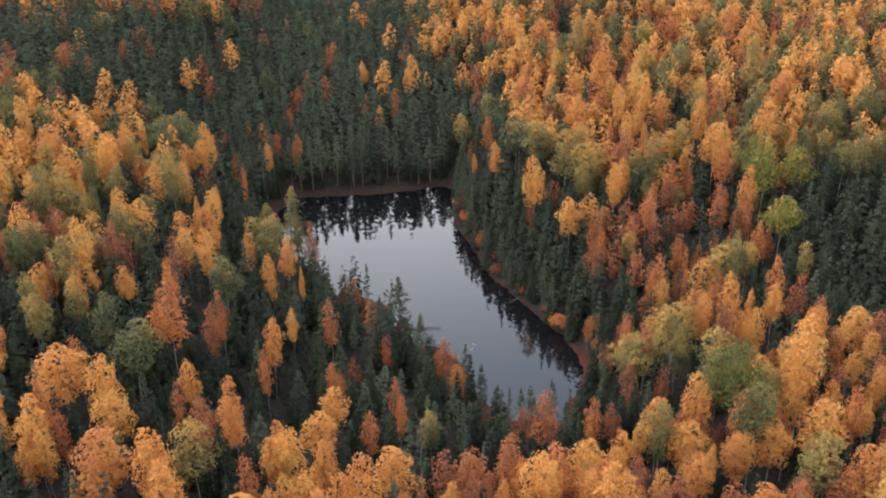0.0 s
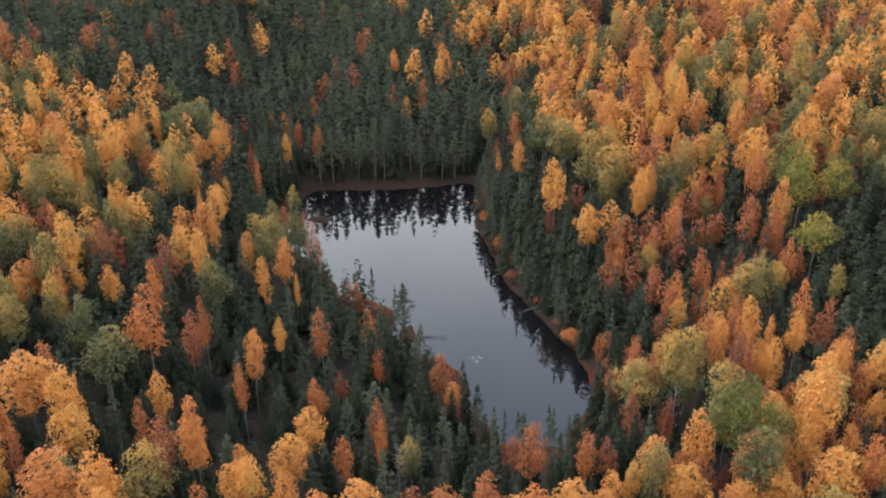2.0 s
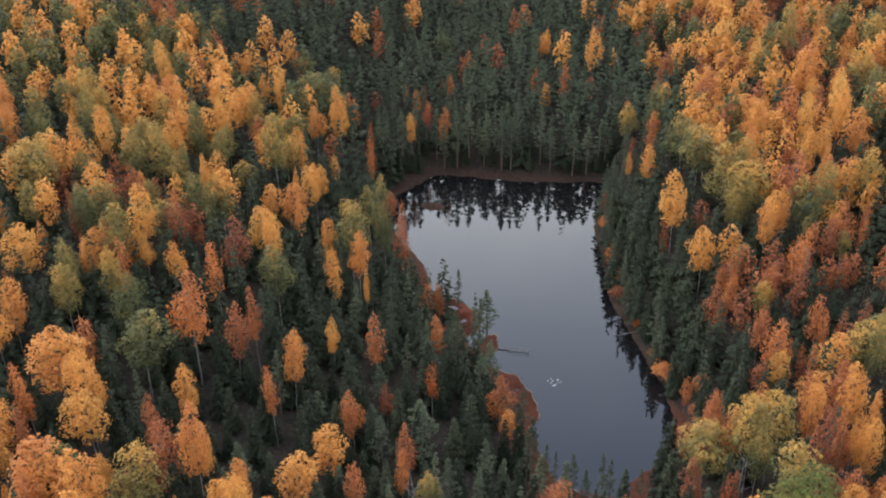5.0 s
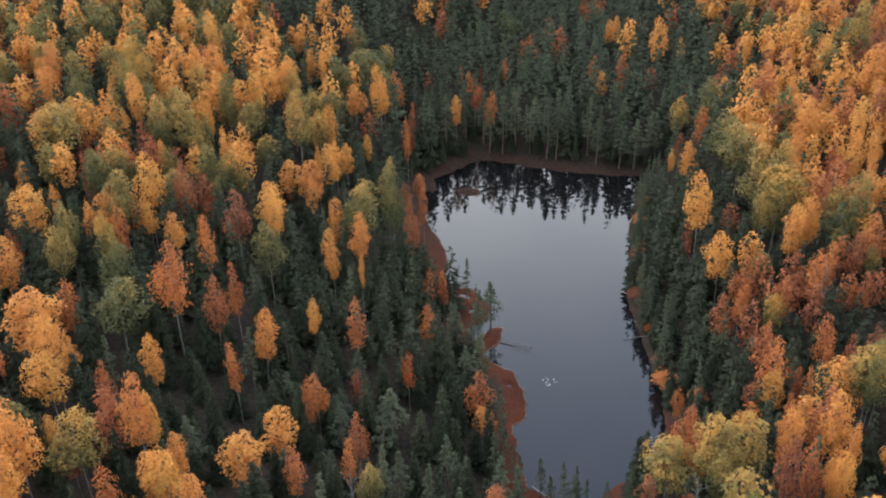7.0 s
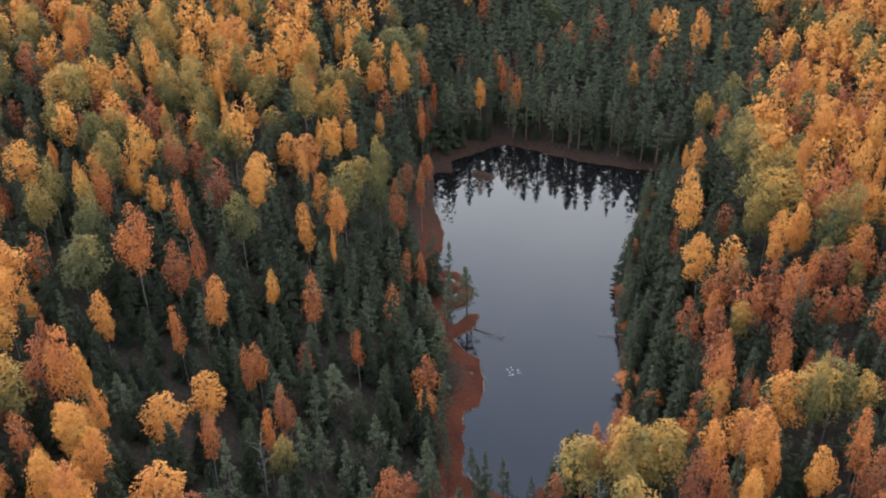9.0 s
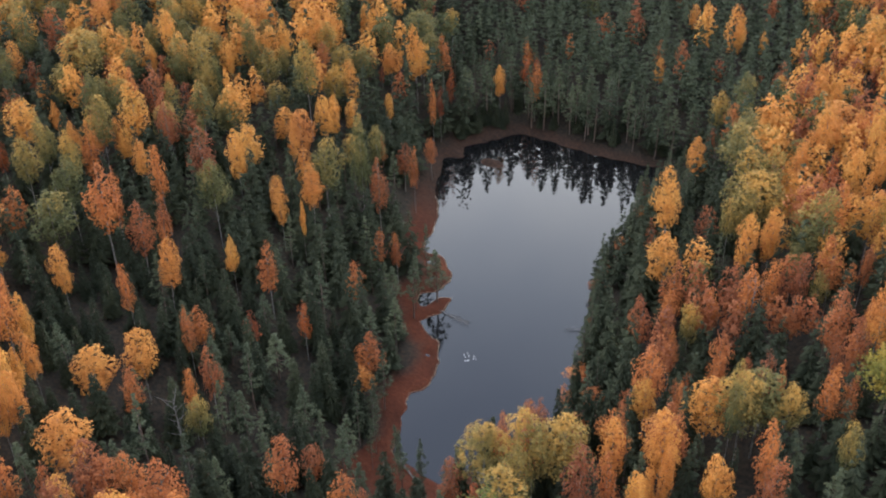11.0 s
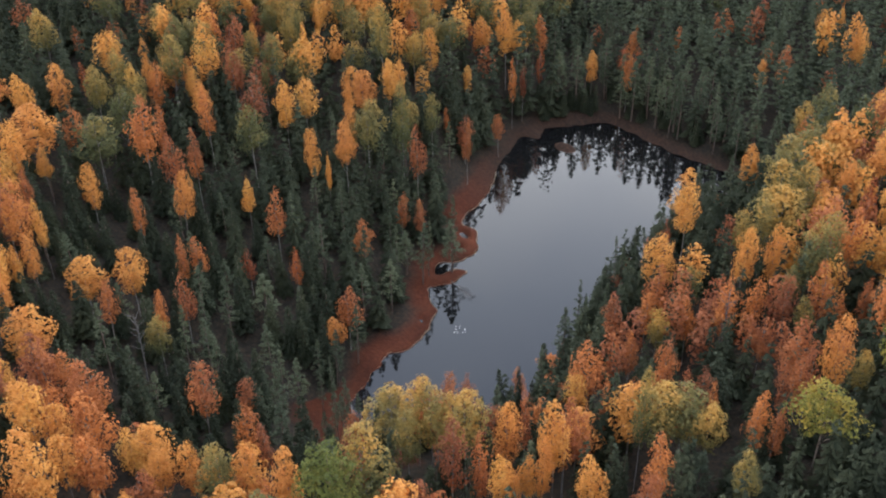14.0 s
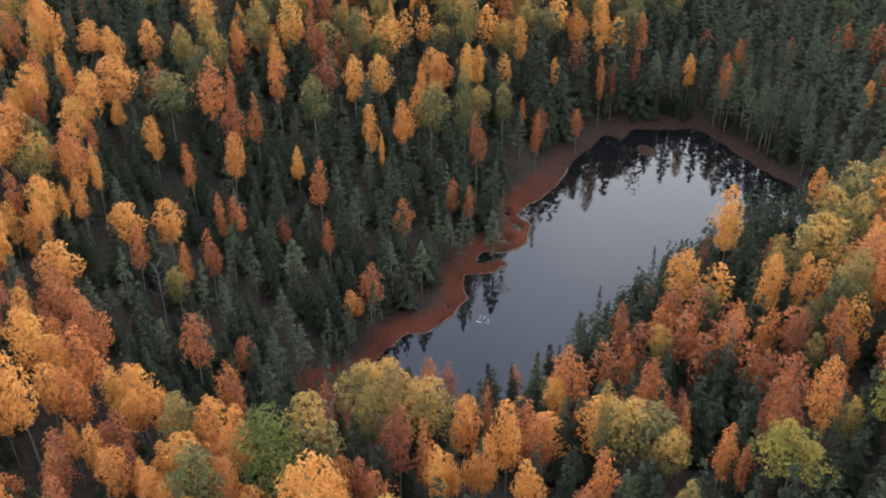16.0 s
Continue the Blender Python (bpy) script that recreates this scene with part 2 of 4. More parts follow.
SHORE_NORTH = [(-35.4, 210.8), (-41, 218.5), (-44.8, 224.8), (-41.8, 227.8), (-45, 232), (-42.8, 237), (-41.2, 242), (-38.6, 246.2), (-31, 247.2), (-18, 248.2), (-8, 250.8)]
SHORE = smooth_loop(SHORE_EAST + SHORE_WEST + SHORE_NORTH)
ISLETS = [(-35.0, 229.9, 3.0, 1.9)]
POOLS = [(-17.6, 190.2, 1.3, 0.55), (-14.2, 186.4, 0.5, 0.9), (0.9, 168.6, 0.55, 0.35), (-22.8, 190.6, 1.2, 0.45)]


def wave(x, y, size, seed):
    """A slow, even wobble between -1 and 1."""
    a, b = np.asarray(x) / size + 1.7 * seed, np.asarray(y) / size - 2.3 * seed
    return (np.sin(a + 1.3 * np.sin(0.7 * b)) + np.sin(1.31 * b + 1.1 * np.sin(0.9 * a + seed)) + np.sin(0.63 * (a + b) + seed)) / 3


def shore_distance(x, y):
    """Metres to the waterline: positive on land, negative on the water."""
    x, y = np.asarray(x, float).ravel(), np.asarray(y, float).ravel()
    best, inside = np.full(x.shape, 1e9), np.zeros(x.shape, bool)
    for (ax, ay), (bx, by) in zip(SHORE, np.roll(SHORE, -1, 0)):
        dx, dy = bx - ax, by - ay
        s = np.clip(((x - ax) * dx + (y - ay) * dy) / (dx * dx + dy * dy + 1e-12), 0, 1)
        best = np.minimum(best, np.hypot(x - ax - s * dx, y - ay - s * dy))
        if abs(dy) > 1e-9:
            inside ^= ((ay > y) != (by > y)) & (x < dx * (y - ay) / dy + ax)
    d = np.where(inside, -best, best)
    near = d < 40
    d = np.where(near, d + 0.38 * wave(x, y, 1.1, 1.0) + 0.25 * wave(x, y, 0.5, 4.0), d)
    for cx, cy, rx, ry in ISLETS:
        d = np.maximum(d, (1 - np.hypot((x - cx) / rx, (y - cy) / ry)) * min(rx, ry))
    for cx, cy, rx, ry in POOLS:
        away = np.hypot((x - cx) / rx, (y - cy) / ry) - 1
        d = np.where(away < 1, np.minimum(d, away * min(rx, ry)), d)
    return d


def east_side(x, y):
    """1 east of the lake, 0 west of it."""
    axis = np.interp(y, (100, 150, 172, 200, 230, 255, 300), (22, 19, 14, -5, -12, 4, 15))
    return np.clip((np.asarray(x) - axis) / 16 + 0.5, 0, 1)


def north_side(x, y):
    """1 on the low ground beyond the lake's far end, 0 elsewhere."""
    return np.clip((np.asarray(y) - 228) / 25, 0, 1) * np.clip((np.asarray(x) + 95) / 30, 0, 1)


LIE = np.array([[1.7, 1.1, 0.1, -0.1, 0.9, 1.3, 1.4],
                [2.2, 1.7, 0.5, -0.3, 1.5, 1.7, 1.5],
                [3.5, 3.8, 3.4, 1.8, 1.1, 1.2, 1.4],
                [4.6, 5.8, 4.7, 3.1, 2.1, 1.3, 1.7],
                [4.1, 4.4, 3.9, 3.5, 4.0, 2.6, 2.3],
                [3.7, 3.5, 2.7, 2.8, 3.2, 2.8, 2.5],
                [3.4, 3.2, 2.7, 2.7, 2.8, 2.7, 2.6]])


def lie_of_land(x, y):
    """The wide swell of the hills round the lake, from a coarse grid 40 m wide."""
    fx, fy = np.clip((x + 120) / 40, 0, 5.999), np.clip((y - 90) / 40, 0, 5.999)
    i, j = fx.astype(int), fy.astype(int)
    a, b = fx - i, fy - j
    a, b = a * a * (3 - 2 * a), b * b * (3 - 2 * b)
    return (LIE[j, i] * (1 - a) + LIE[j, i + 1] * a) * (1 - b) + (LIE[j + 1, i] * (1 - a) + LIE[j + 1, i + 1] * a) * b


def ground_height(x, y, d=None):
    x, y = np.asarray(x, float).ravel(), np.asarray(y, float).ravel()
    d = shore_distance(x, y) if d is None else d
    e, n = east_side(x, y), north_side(x, y)
    west = 10.5 * (1 - np.exp(-np.maximum(d - 7, 0) / 17)) + 0.13 * np.clip(d - 28, 0, 70)
    north = 5.0 * (1 - np.exp(-np.maximum(d - 5, 0) / 40))
    east = 8.0 * (1 - np.exp(-np.maximum(d - 1.5, 0) / 17)) + 0.19 * np.clip(d - 26, 0, 60) * np.clip((y - 160) / 30, 0, 1)
    rise = (west * (1 - n) + north * n) * (1 - e) + east * e + np.clip(d / 14, 0, 1) * lie_of_land(x, y)
    rough = np.clip(d / 25, 0, 1) * (0.7 * wave(x, y, 31, 2.0) + 0.4 * wave(x, y, 9, 3.0)) + np.clip(d / 3, 0, 1) * 0.12 * wave(x, y, 1.3, 5.0)
    land = 0.10 + 0.12 * np.clip(d / 1.2, 0, 1) + rise + rough * np.clip(d / 6, 0, 1)
    return np.where(d > 0, np.clip(d / 0.35, 0, 1) * land, np.maximum(-2.0, d * 0.6))


# ---- land and water ----
def raw_mesh(name, verts, faces, mat, smooth=False):
    me = bpy.data.meshes.new(name)
    me.from_pydata(np.asarray(verts).tolist(), [], faces.tolist() if isinstance(faces, np.ndarray) else faces)
    me.materials.append(mat)
    if smooth:
        me.polygons.foreach_set("use_smooth", [True] * len(me.polygons))
    me.update()
    return me


def build_ground():
    xs = np.unique(np.r_[-2600, -1700, -1100, -800, -600, np.arange(-480, -60, 6.0), np.arange(-60, 42, 0.6), np.arange(42, 400, 6.0), 520, 700, 1000, 1600, 2600])
    ys = np.unique(np.r_[-2400, -1500, -900, -500, -300, np.arange(-200, 136, 6.0), np.arange(136, 264, 0.6), np.arange(264, 560, 6.0), 680, 900, 1300, 1900, 2800])
    gx, gy = np.meshgrid(xs, ys)
    x, y = gx.ravel(), gy.ravel()
    d = shore_distance(x, y)
    z = ground_height(x, y, d)
    n = len(xs)
    i = (np.arange(len(ys) - 1)[:, None] * n + np.arange(n - 1)).ravel()
    me = raw_mesh("ground", np.stack([x, y, z], 1), np.stack([i, i + 1, i + n + 1, i + n], 1), FLOOR, True)
    e = east_side(x, y)
    width = ((5.6 + 2.2 * wave(x, y, 8, 6.0)) * (1 - e) + (1.6 + 1.0 * wave(x, y, 5, 6.0)) * e) * (1 - 0.3 * north_side(x, y))
    end = np.clip(1.4 - np.hypot((x - 19) / 10, (y - 143) / 7), 0, 1) + np.clip((176 - y) / 8, 0, 1) * (x > 9)
    width = np.maximum(width, np.where((d < 4.5) | (y < 149), 4.0 * np.clip(end, 0, 1) + np.where(y < 149, 6.0 * np.clip(end, 0, 1), 0), 0))
    e = e * (1 - np.clip(end, 0, 1))
    bog = np.clip((width - d) / 2.5, 0, 1) * (d > -0.6) * (1 - 0.55 * e) * (1 - 0.75 * np.maximum(north_side(x, y), np.clip((y - 196) / 16, 0, 1) * (x < 0)))
    me.attributes.new("bog", "FLOAT", "POINT").data.foreach_set("value", bog.astype(np.float32))
    return tagged(new("ground", me), "dark forest floor with red-brown bog moss along the lake", "ground", kind="structure")


build_ground()
WX, WY = np.array([-60, 42, 42, -60.0]), np.array([136, 136, 264, 264.0])
lake = new("water", raw_mesh("water", np.stack([WX, WY, WX * 0], 1), [(0, 1, 2, 3)], WATER))
tagged(lake, "still dark lake water that mirrors the grey sky", "lake", kind="structure")


# ---- tree shapes ----
def tube(points, radii, sides=6):
    """A tapered, bent round stem through the points."""
    points, radii = np.asarray(points, float), np.asarray(radii, float)
    verts, faces = [], []
    for k, (p, r) in enumerate(zip(points, radii)):
        a, b = points[max(k - 1, 0)], points[min(k + 1, len(points) - 1)]
        way = (b - a) / (np.linalg.norm(b - a) + 1e-9)
        u = np.cross(way, (0.3, 1, 0.1))
        u /= np.linalg.norm(u) + 1e-9
        v = np.cross(way, u)
        for s in range(sides):
            t = 2 * math.pi * s / sides
            verts.append(p + r * (math.cos(t) * u + math.sin(t) * v))
    for k in range(len(points) - 1):
        for s in range(sides):
            t = (s + 1) % sides
            faces.append((k * sides + s, k * sides + t, (k + 1) * sides + t, (k + 1) * sides + s))
    faces.append(tuple(range((len(points) - 1) * sides, len(points) * sides)))
    return np.array(verts), faces


def joined(pieces):
    verts, faces, base = [], [], 0
    for v, f in pieces:
        verts.append(np.asarray(v))
        faces += [tuple(int(i) + base for i in face) for face in f]
        base += len(v)
    return np.concatenate(verts), faces


def sprays(rng, centre, normal, size, tumble):
    """Small three-cornered sprays of leaves at the centres, each facing roughly along its normal."""
    n = len(centre)
    normal = normal / (np.linalg.norm(normal, axis=1, keepdims=True) + 1e-9) + rng.normal(0, tumble, (n, 3))
    normal /= np.linalg.norm(normal, axis=1, keepdims=True) + 1e-9
    u = np.cross(normal, rng.normal(0, 1, (n, 3)))
    u /= np.linalg.norm(u, axis=1, keepdims=True) + 1e-9
    v = np.cross(normal, u)
    size = np.asarray(size).reshape(-1, 1) * rng.uniform(0.65, 1.35, (n, 1))
    a = centre + u * size * 0.62
    b = centre - u * size * 0.38 + v * size * rng.uniform(0.35, 0.65, (n, 1))
    c = centre - u * size * 0.38 - v * size * rng.uniform(0.35, 0.65, (n, 1))
    return np.stack([a, b, c], 1).reshape(-1, 3), np.arange(3 * n).reshape(-1, 3)


def leafy_crown(rng, h, r, count, size, low, lobes, pointed, gaps=0.0, leaders=2):
    """A broad-leaved crown: one to three leaders, each an upright egg of small lobes, set with sprays of leaves."""
    wide = 0.42 - 0.12 * pointed

    def outline(u):
        side = np.where(u < wide, u / wide, (1 - u) / (1 - wide))
        return np.sin(np.clip(side, 0, 1) * math.pi / 2) ** (0.62 + 0.5 * pointed * (u > wide))

    centres, radii = [], []
    spin = rng.uniform(0, 6.28)
    for k in range(leaders):
        off, girth, top = (0.0, 1.0, 1.0) if leaders == 1 else ((0.16, 0.80, 1.0), (0.42, 0.60, rng.uniform(0.76, 0.93)), (0.45, 0.52, rng.uniform(0.62, 0.85)))[k]
        cx, cy = off * r * math.cos(spin + 2.5 * k), off * r * math.sin(spin + 2.5 * k)
        foot = h * (low + 0.05 * k)
        span, g, n = h * top - foot, r * girth, max(8, int(lobes * girth))
        u = np.linspace(0.05, 0.93, n) + rng.normal(0, 0.03, n)
        reach = outline(u) * rng.uniform(0.45, 1.12, n)
        turn = 2.4 * np.arange(n) + rng.uniform(-0.6, 0.6, n)
        bulge = g * (0.15 + 0.17 * outline(u)) * rng.uniform(0.6, 1.4, n)
        core = np.linspace(0.12, 0.97, 9)
        centres.append(np.stack([cx + np.cos(turn) * reach * (g - 0.6 * bulge), cy + np.sin(turn) * reach * (g - 0.6 * bulge), foot + span * u], 1))
        centres.append(np.stack([cx + core * 0, cy + core * 0, foot + span * core], 1))
        radii += [bulge, g * (0.08 + 0.38 * outline(core))]
    centres, radii = np.concatenate(centres), np.concatenate(radii)
    many = int(count * 1.7)
    pick = rng.choice(len(radii), many, p=radii ** 2 / (radii ** 2).sum())
    way = rng.normal(0, 1, (many, 3))
    way /= np.linalg.norm(way, axis=1, keepdims=True)
    way[:, 2] = np.abs(way[:, 2]) * np.where(rng.random(many) < 0.7, 1, -0.8)
    at = centres[pick] + way * radii[pick, None] * np.array((1, 1, 1.15)) * rng.uniform(0.78, 1.22, (many, 1))
    deep = np.full(many, 9.0)
    for c, q in zip(centres, radii):
        deep = np.minimum(deep, np.linalg.norm((at - c) / (1, 1, 1.15), axis=1) / q)
    if gaps:
        deep = deep * np.where(rng.random(many) < gaps, 0.5, 1)
    best = np.argsort(-deep, kind="stable")[:count]
    at, way = at[best], way[best]
    at[:, 2] = h * low + (at[:, 2] - at[:, 2].min()) * (h - h * low) / (at[:, 2].max() - at[:, 2].min())
    at[:, :2] *= r / np.quantile(np.hypot(at[:, 0], at[:, 1]), 0.96)
    out = at - np.array((0, 0, h * (low + 0.3 * (1 - low))))
    out[:, 2] *= 0.5
    out /= np.linalg.norm(out, axis=1, keepdims=True) + 1e-9
    return sprays(rng, at, way * 0.8 + out * 0.6 + (0, 0, 0.3), size, 0.32)


def birch_stem(rng, h, limbs=5):
    bend = rng.normal(0, 0.25, 2)
    axis = [(bend[0] * s * s, bend[1] * s * s, h * s) for s in (-0.03, 0.2, 0.45, 0.7, 0.93)]
    pieces = [tube(axis, (0.13, 0.11, 0.085, 0.05, 0.015))]
    for k in range(limbs):
        s, turn = 0.35 + 0.09 * k, 2.4 * k + rng.uniform(-0.4, 0.4)
        a = np.array((bend[0] * s * s, bend[1] * s * s, h * s))
        b = a + np.array((math.cos(turn), math.sin(turn), 1.3)) * h * 0.075
        pieces.append(tube((a, (a + b) / 2 + (0, 0, 0.15), b), (0.06, 0.045, 0.015), 4))
    return joined(pieces)


def spruce_crown(rng, h, r, whorls, arms, extra, low=0.08):
    """Drooping boughs in whorls that shorten to a pointed tip, with loose sprays between them."""
    verts, faces = [], []
    for k in range(whorls):
        s = (k + rng.uniform(-0.25, 0.25)) / whorls
        z, reach = h * (low + (0.985 - low) * s), r * (1 - s) ** 0.8 + 0.06 * r
        for j in range(max(3, int(arms * (1 - 0.5 * s)))):
            turn = 2 * math.pi * (j / arms) + 1.9 * k + rng.uniform(-0.35, 0.35)
            length = reach * rng.uniform(0.72, 1.15)
            way, side = np.array((math.cos(turn), math.sin(turn), 0)), np.array((-math.sin(turn), math.cos(turn), 0))
            drop, half = length * rng.uniform(0.30, 0.58), length * rng.uniform(0.20, 0.33)
            root, tip = np.array((0, 0, z + 0.25)), way * length + (0, 0, z - drop)
            mid = way * length * 0.58 + np.array((0, 0, z - drop * 0.30))
            base = len(verts)
            verts += [root, mid + side * half - (0, 0, 0.22 * length), tip, mid - side * half - (0, 0, 0.22 * length), mid + (0, 0, 0.10 * length)]
            faces += [(base, base + 1, base + 4), (base + 1, base + 2, base + 4), (base + 2, base + 3, base + 4), (base + 3, base, base + 4)]
    body = (np.array(verts), faces)
    if not extra:
        return body
    s = rng.uniform(0, 0.97, extra) ** 1.25
    turn = rng.uniform(0, 2 * math.pi, extra)
    reach = (r * (1 - s) ** 0.8 + 0.05 * r) * rng.uniform(0.55, 1.05, extra)
    at = np.stack([np.cos(turn) * reach, np.sin(turn) * reach, h * (low + (1 - low) * s) - 0.25 * reach], 1)
    normal = np.stack([np.cos(turn), np.sin(turn), np.full(extra, 0.9)], 1)
    return joined([body, sprays(rng, at, normal, 0.46 * r / 2.2, 0.6)])


def pine_frame(rng, h, r, tufts):
    """Where a pine's tufts sit: on limbs over the upper half of the stem, widest a third of the way up the crown."""
    spots = []
    for k in range(tufts):
        s = k / max(tufts - 1, 1)
        z = h * (0.32 + 0.66 * s)
        wide = 0.75 + 0.25 * s / 0.2 if s < 0.2 else 1.0 - 0.95 * ((s - 0.2) / 0.8) ** 0.95
        reach = r * wide * rng.uniform(0.25, 0.95)
        turn = 2.4 * k + rng.uniform(-0.7, 0.7)
        spots.append((reach * math.cos(turn), reach * math.sin(turn), z + rng.normal(0, 0.02) * h))
    return np.array(spots)


def pine_crown(rng, spots, r, each, size):
    """Flat, upturned tufts of needles, loose enough to see the stem between them."""
    pieces = []
    for k, spot in enumerate(spots):
        way = rng.normal(0, 1, (each, 3))
        way /= np.linalg.norm(way, axis=1, keepdims=True)
        way[:, 2] = np.abs(way[:, 2]) - 0.2
        wide = (0.36 - 0.22 * k / len(spots)) * rng.uniform(0.75, 1.25)
        at = spot + way * np.array((wide, wide, 0.7 * wide)) * r * rng.uniform(0.4, 1.1, (each, 1))
        pieces.append(sprays(rng, at, way + (0, 0, 0.6), size, 0.5))
    return joined(pieces)


def pine_stem(rng, h, spots, thick=0.17):
    pieces = [tube([(0.12 * math.sin(3 * s), 0.1 * math.sin(4 * s), h * s) for s in (-0.03, 0.25, 0.5, 0.75, 0.95)], [thick * q for q in (1, 0.85, 0.7, 0.45, 0.15)])]
    for spot in spots[::5]:
        a = np.array((0, 0, spot[2] - 0.5))
        pieces.append(tube((a, (a + spot) / 2 - (0, 0, 0.1), spot), (0.05, 0.04, 0.015), 4))
    return joined(pieces)


# Each kind: reference height, reference crown radius, leaf material, bark material, its name and words.
KINDS = {
    "gold": (18.0, 3.0, LEAF_GOLD, BARK_BIRCH, "birch", "golden autumn birch with pale stem among dark conifers"),
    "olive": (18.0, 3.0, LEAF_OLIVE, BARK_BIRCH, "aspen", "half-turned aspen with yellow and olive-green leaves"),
    "green": (17.0, 3.4, LEAF_GREEN, BARK_SPRUCE, "alder", "broad dark-green alder still in leaf among autumn birches"),
    "rust": (14.0, 2.4, LEAF_RUST, BARK_BIRCH, "rowan", "rust-orange autumn rowan with a loose rounded crown"),
    "red": (11.0, 1.9, LEAF_RED, BARK_BIRCH, "bird_cherry", "small red-leaved bird cherry between dark conifers"),
    "spruce": (18.0, 2.2, NEEDLE_SPRUCE, BARK_SPRUCE, "spruce", "dark green pointed spruce with drooping boughs"),
    "pine": (17.0, 2.3, NEEDLE_PINE, BARK_PINE, "pine", "grey-green pine with tufted crown and reddish stem"),
}


def tree_shape(kind, seed, detail):
    """Crown and stem of one tree at its kind's reference size. detail: 0 for a tree of its own, 1 to 3 for the joined woods, near to far."""
    rng = np.random.default_rng(seed)
    h, r = KINDS[kind][:2]
    if kind in ("gold", "olive", "green"):
        count, size = ((2500, 0.31), (700, 0.52), (320, 0.78), (190, 1.0))[detail]
        crown = leafy_crown(rng, h, 1.12 * r, count, size, rng.uniform(0.34, 0.48), 40, rng.uniform(0.1, 0.75), 0.15, (1, 1, 2, 2, 3)[int(rng.integers(5))])
        stem = birch_stem(rng, h)
    elif kind in ("rust", "red"):
        count, size = ((1350 if kind == "rust" else 750, 0.29), (450, 0.48), (220, 0.70), (130, 0.9))[detail]
        crown = leafy_crown(rng, h, 1.1 * r, count, size, rng.uniform(0.30, 0.44), 30, rng.uniform(0.0, 0.7), 0.3, int(rng.integers(1, 4)))
        stem = birch_stem(rng, h)
    elif kind == "spruce":
        crown = spruce_crown(rng, h, r, *((20, 9, 300), (14, 7, 60), (12, 6, 24), (9, 5, 8))[detail], low=rng.uniform(0.04, 0.14))
        stem = tube([(0, 0, h * s) for s in (-0.03, 0.4, 0.97)], (0.2, 0.13, 0.02))
    else:
        tufts, each, size = ((44, 24, 0.30), (26, 15, 0.44), (20, 11, 0.60), (14, 8, 0.82))[detail]
        spots = pine_frame(rng, h, r, tufts)
        crown = pine_crown(rng, spots, r, each, size)
        stem = pine_stem(rng, h, spots)
    return crown, stem


def part(name, shape, mat, parent, label=""):
    ob = new(name, raw_mesh(name, *shape, mat))
    ob.parent = parent
    return tagged(ob, label)


def tree_thing(kind, seed):
    h, r, leaf, bark, name, words = KINDS[kind]
    crown, stem = tree_shape(kind, seed, 0)
    root = tagged(new(name), words, name, "trees of the lake forest")
    root.empty_display_size = 0.5
    part("trunk", stem, bark, root)
    part("crown", crown, leaf, root)
    return root


VARIANTS = {"gold": 6, "olive": 6, "green": 3, "rust": 5, "red": 4, "spruce": 5, "pine": 5}
ORIGINALS, WAITING = {}, {}
for number, (kind, many) in enumerate(VARIANTS.items()):
    WAITING[kind] = [tree_thing(kind, 100 * number + k) for k in range(many)]
    ORIGINALS[kind] = list(WAITING[kind])
dice = np.random.default_rng(11)


def plant(kind, x, y, h, r, z, lean=0.9):
    """One tree with its foot at (x, y, z)."""
    h0, r0 = KINDS[kind][:2]
    m = pose(x, y, z - 0.1, dice.normal(0, lean), dice.normal(0, lean), dice.uniform(0, 360)) @ Matrix.Diagonal((r / r0, r / r0, h / h0, 1))
    if WAITING[kind]:
        ob = WAITING[kind].pop()
        ob.matrix_basis = m
        return ob
    return copy_thing(ORIGINALS[kind][int(dice.integers(len(ORIGINALS[kind])))], m)




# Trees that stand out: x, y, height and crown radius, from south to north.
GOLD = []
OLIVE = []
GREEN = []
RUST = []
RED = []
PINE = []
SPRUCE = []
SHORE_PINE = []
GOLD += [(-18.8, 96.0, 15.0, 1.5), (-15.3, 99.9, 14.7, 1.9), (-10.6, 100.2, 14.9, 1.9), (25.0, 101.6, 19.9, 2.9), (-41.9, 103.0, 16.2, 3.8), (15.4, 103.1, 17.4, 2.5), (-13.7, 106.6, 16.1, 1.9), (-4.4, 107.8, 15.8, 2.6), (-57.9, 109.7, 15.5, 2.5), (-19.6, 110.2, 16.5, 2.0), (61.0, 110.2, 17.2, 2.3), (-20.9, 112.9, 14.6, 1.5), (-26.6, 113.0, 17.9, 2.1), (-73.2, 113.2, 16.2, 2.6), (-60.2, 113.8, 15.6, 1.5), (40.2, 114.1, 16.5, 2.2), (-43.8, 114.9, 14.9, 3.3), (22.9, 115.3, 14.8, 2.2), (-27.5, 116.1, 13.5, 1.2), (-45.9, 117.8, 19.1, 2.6)]
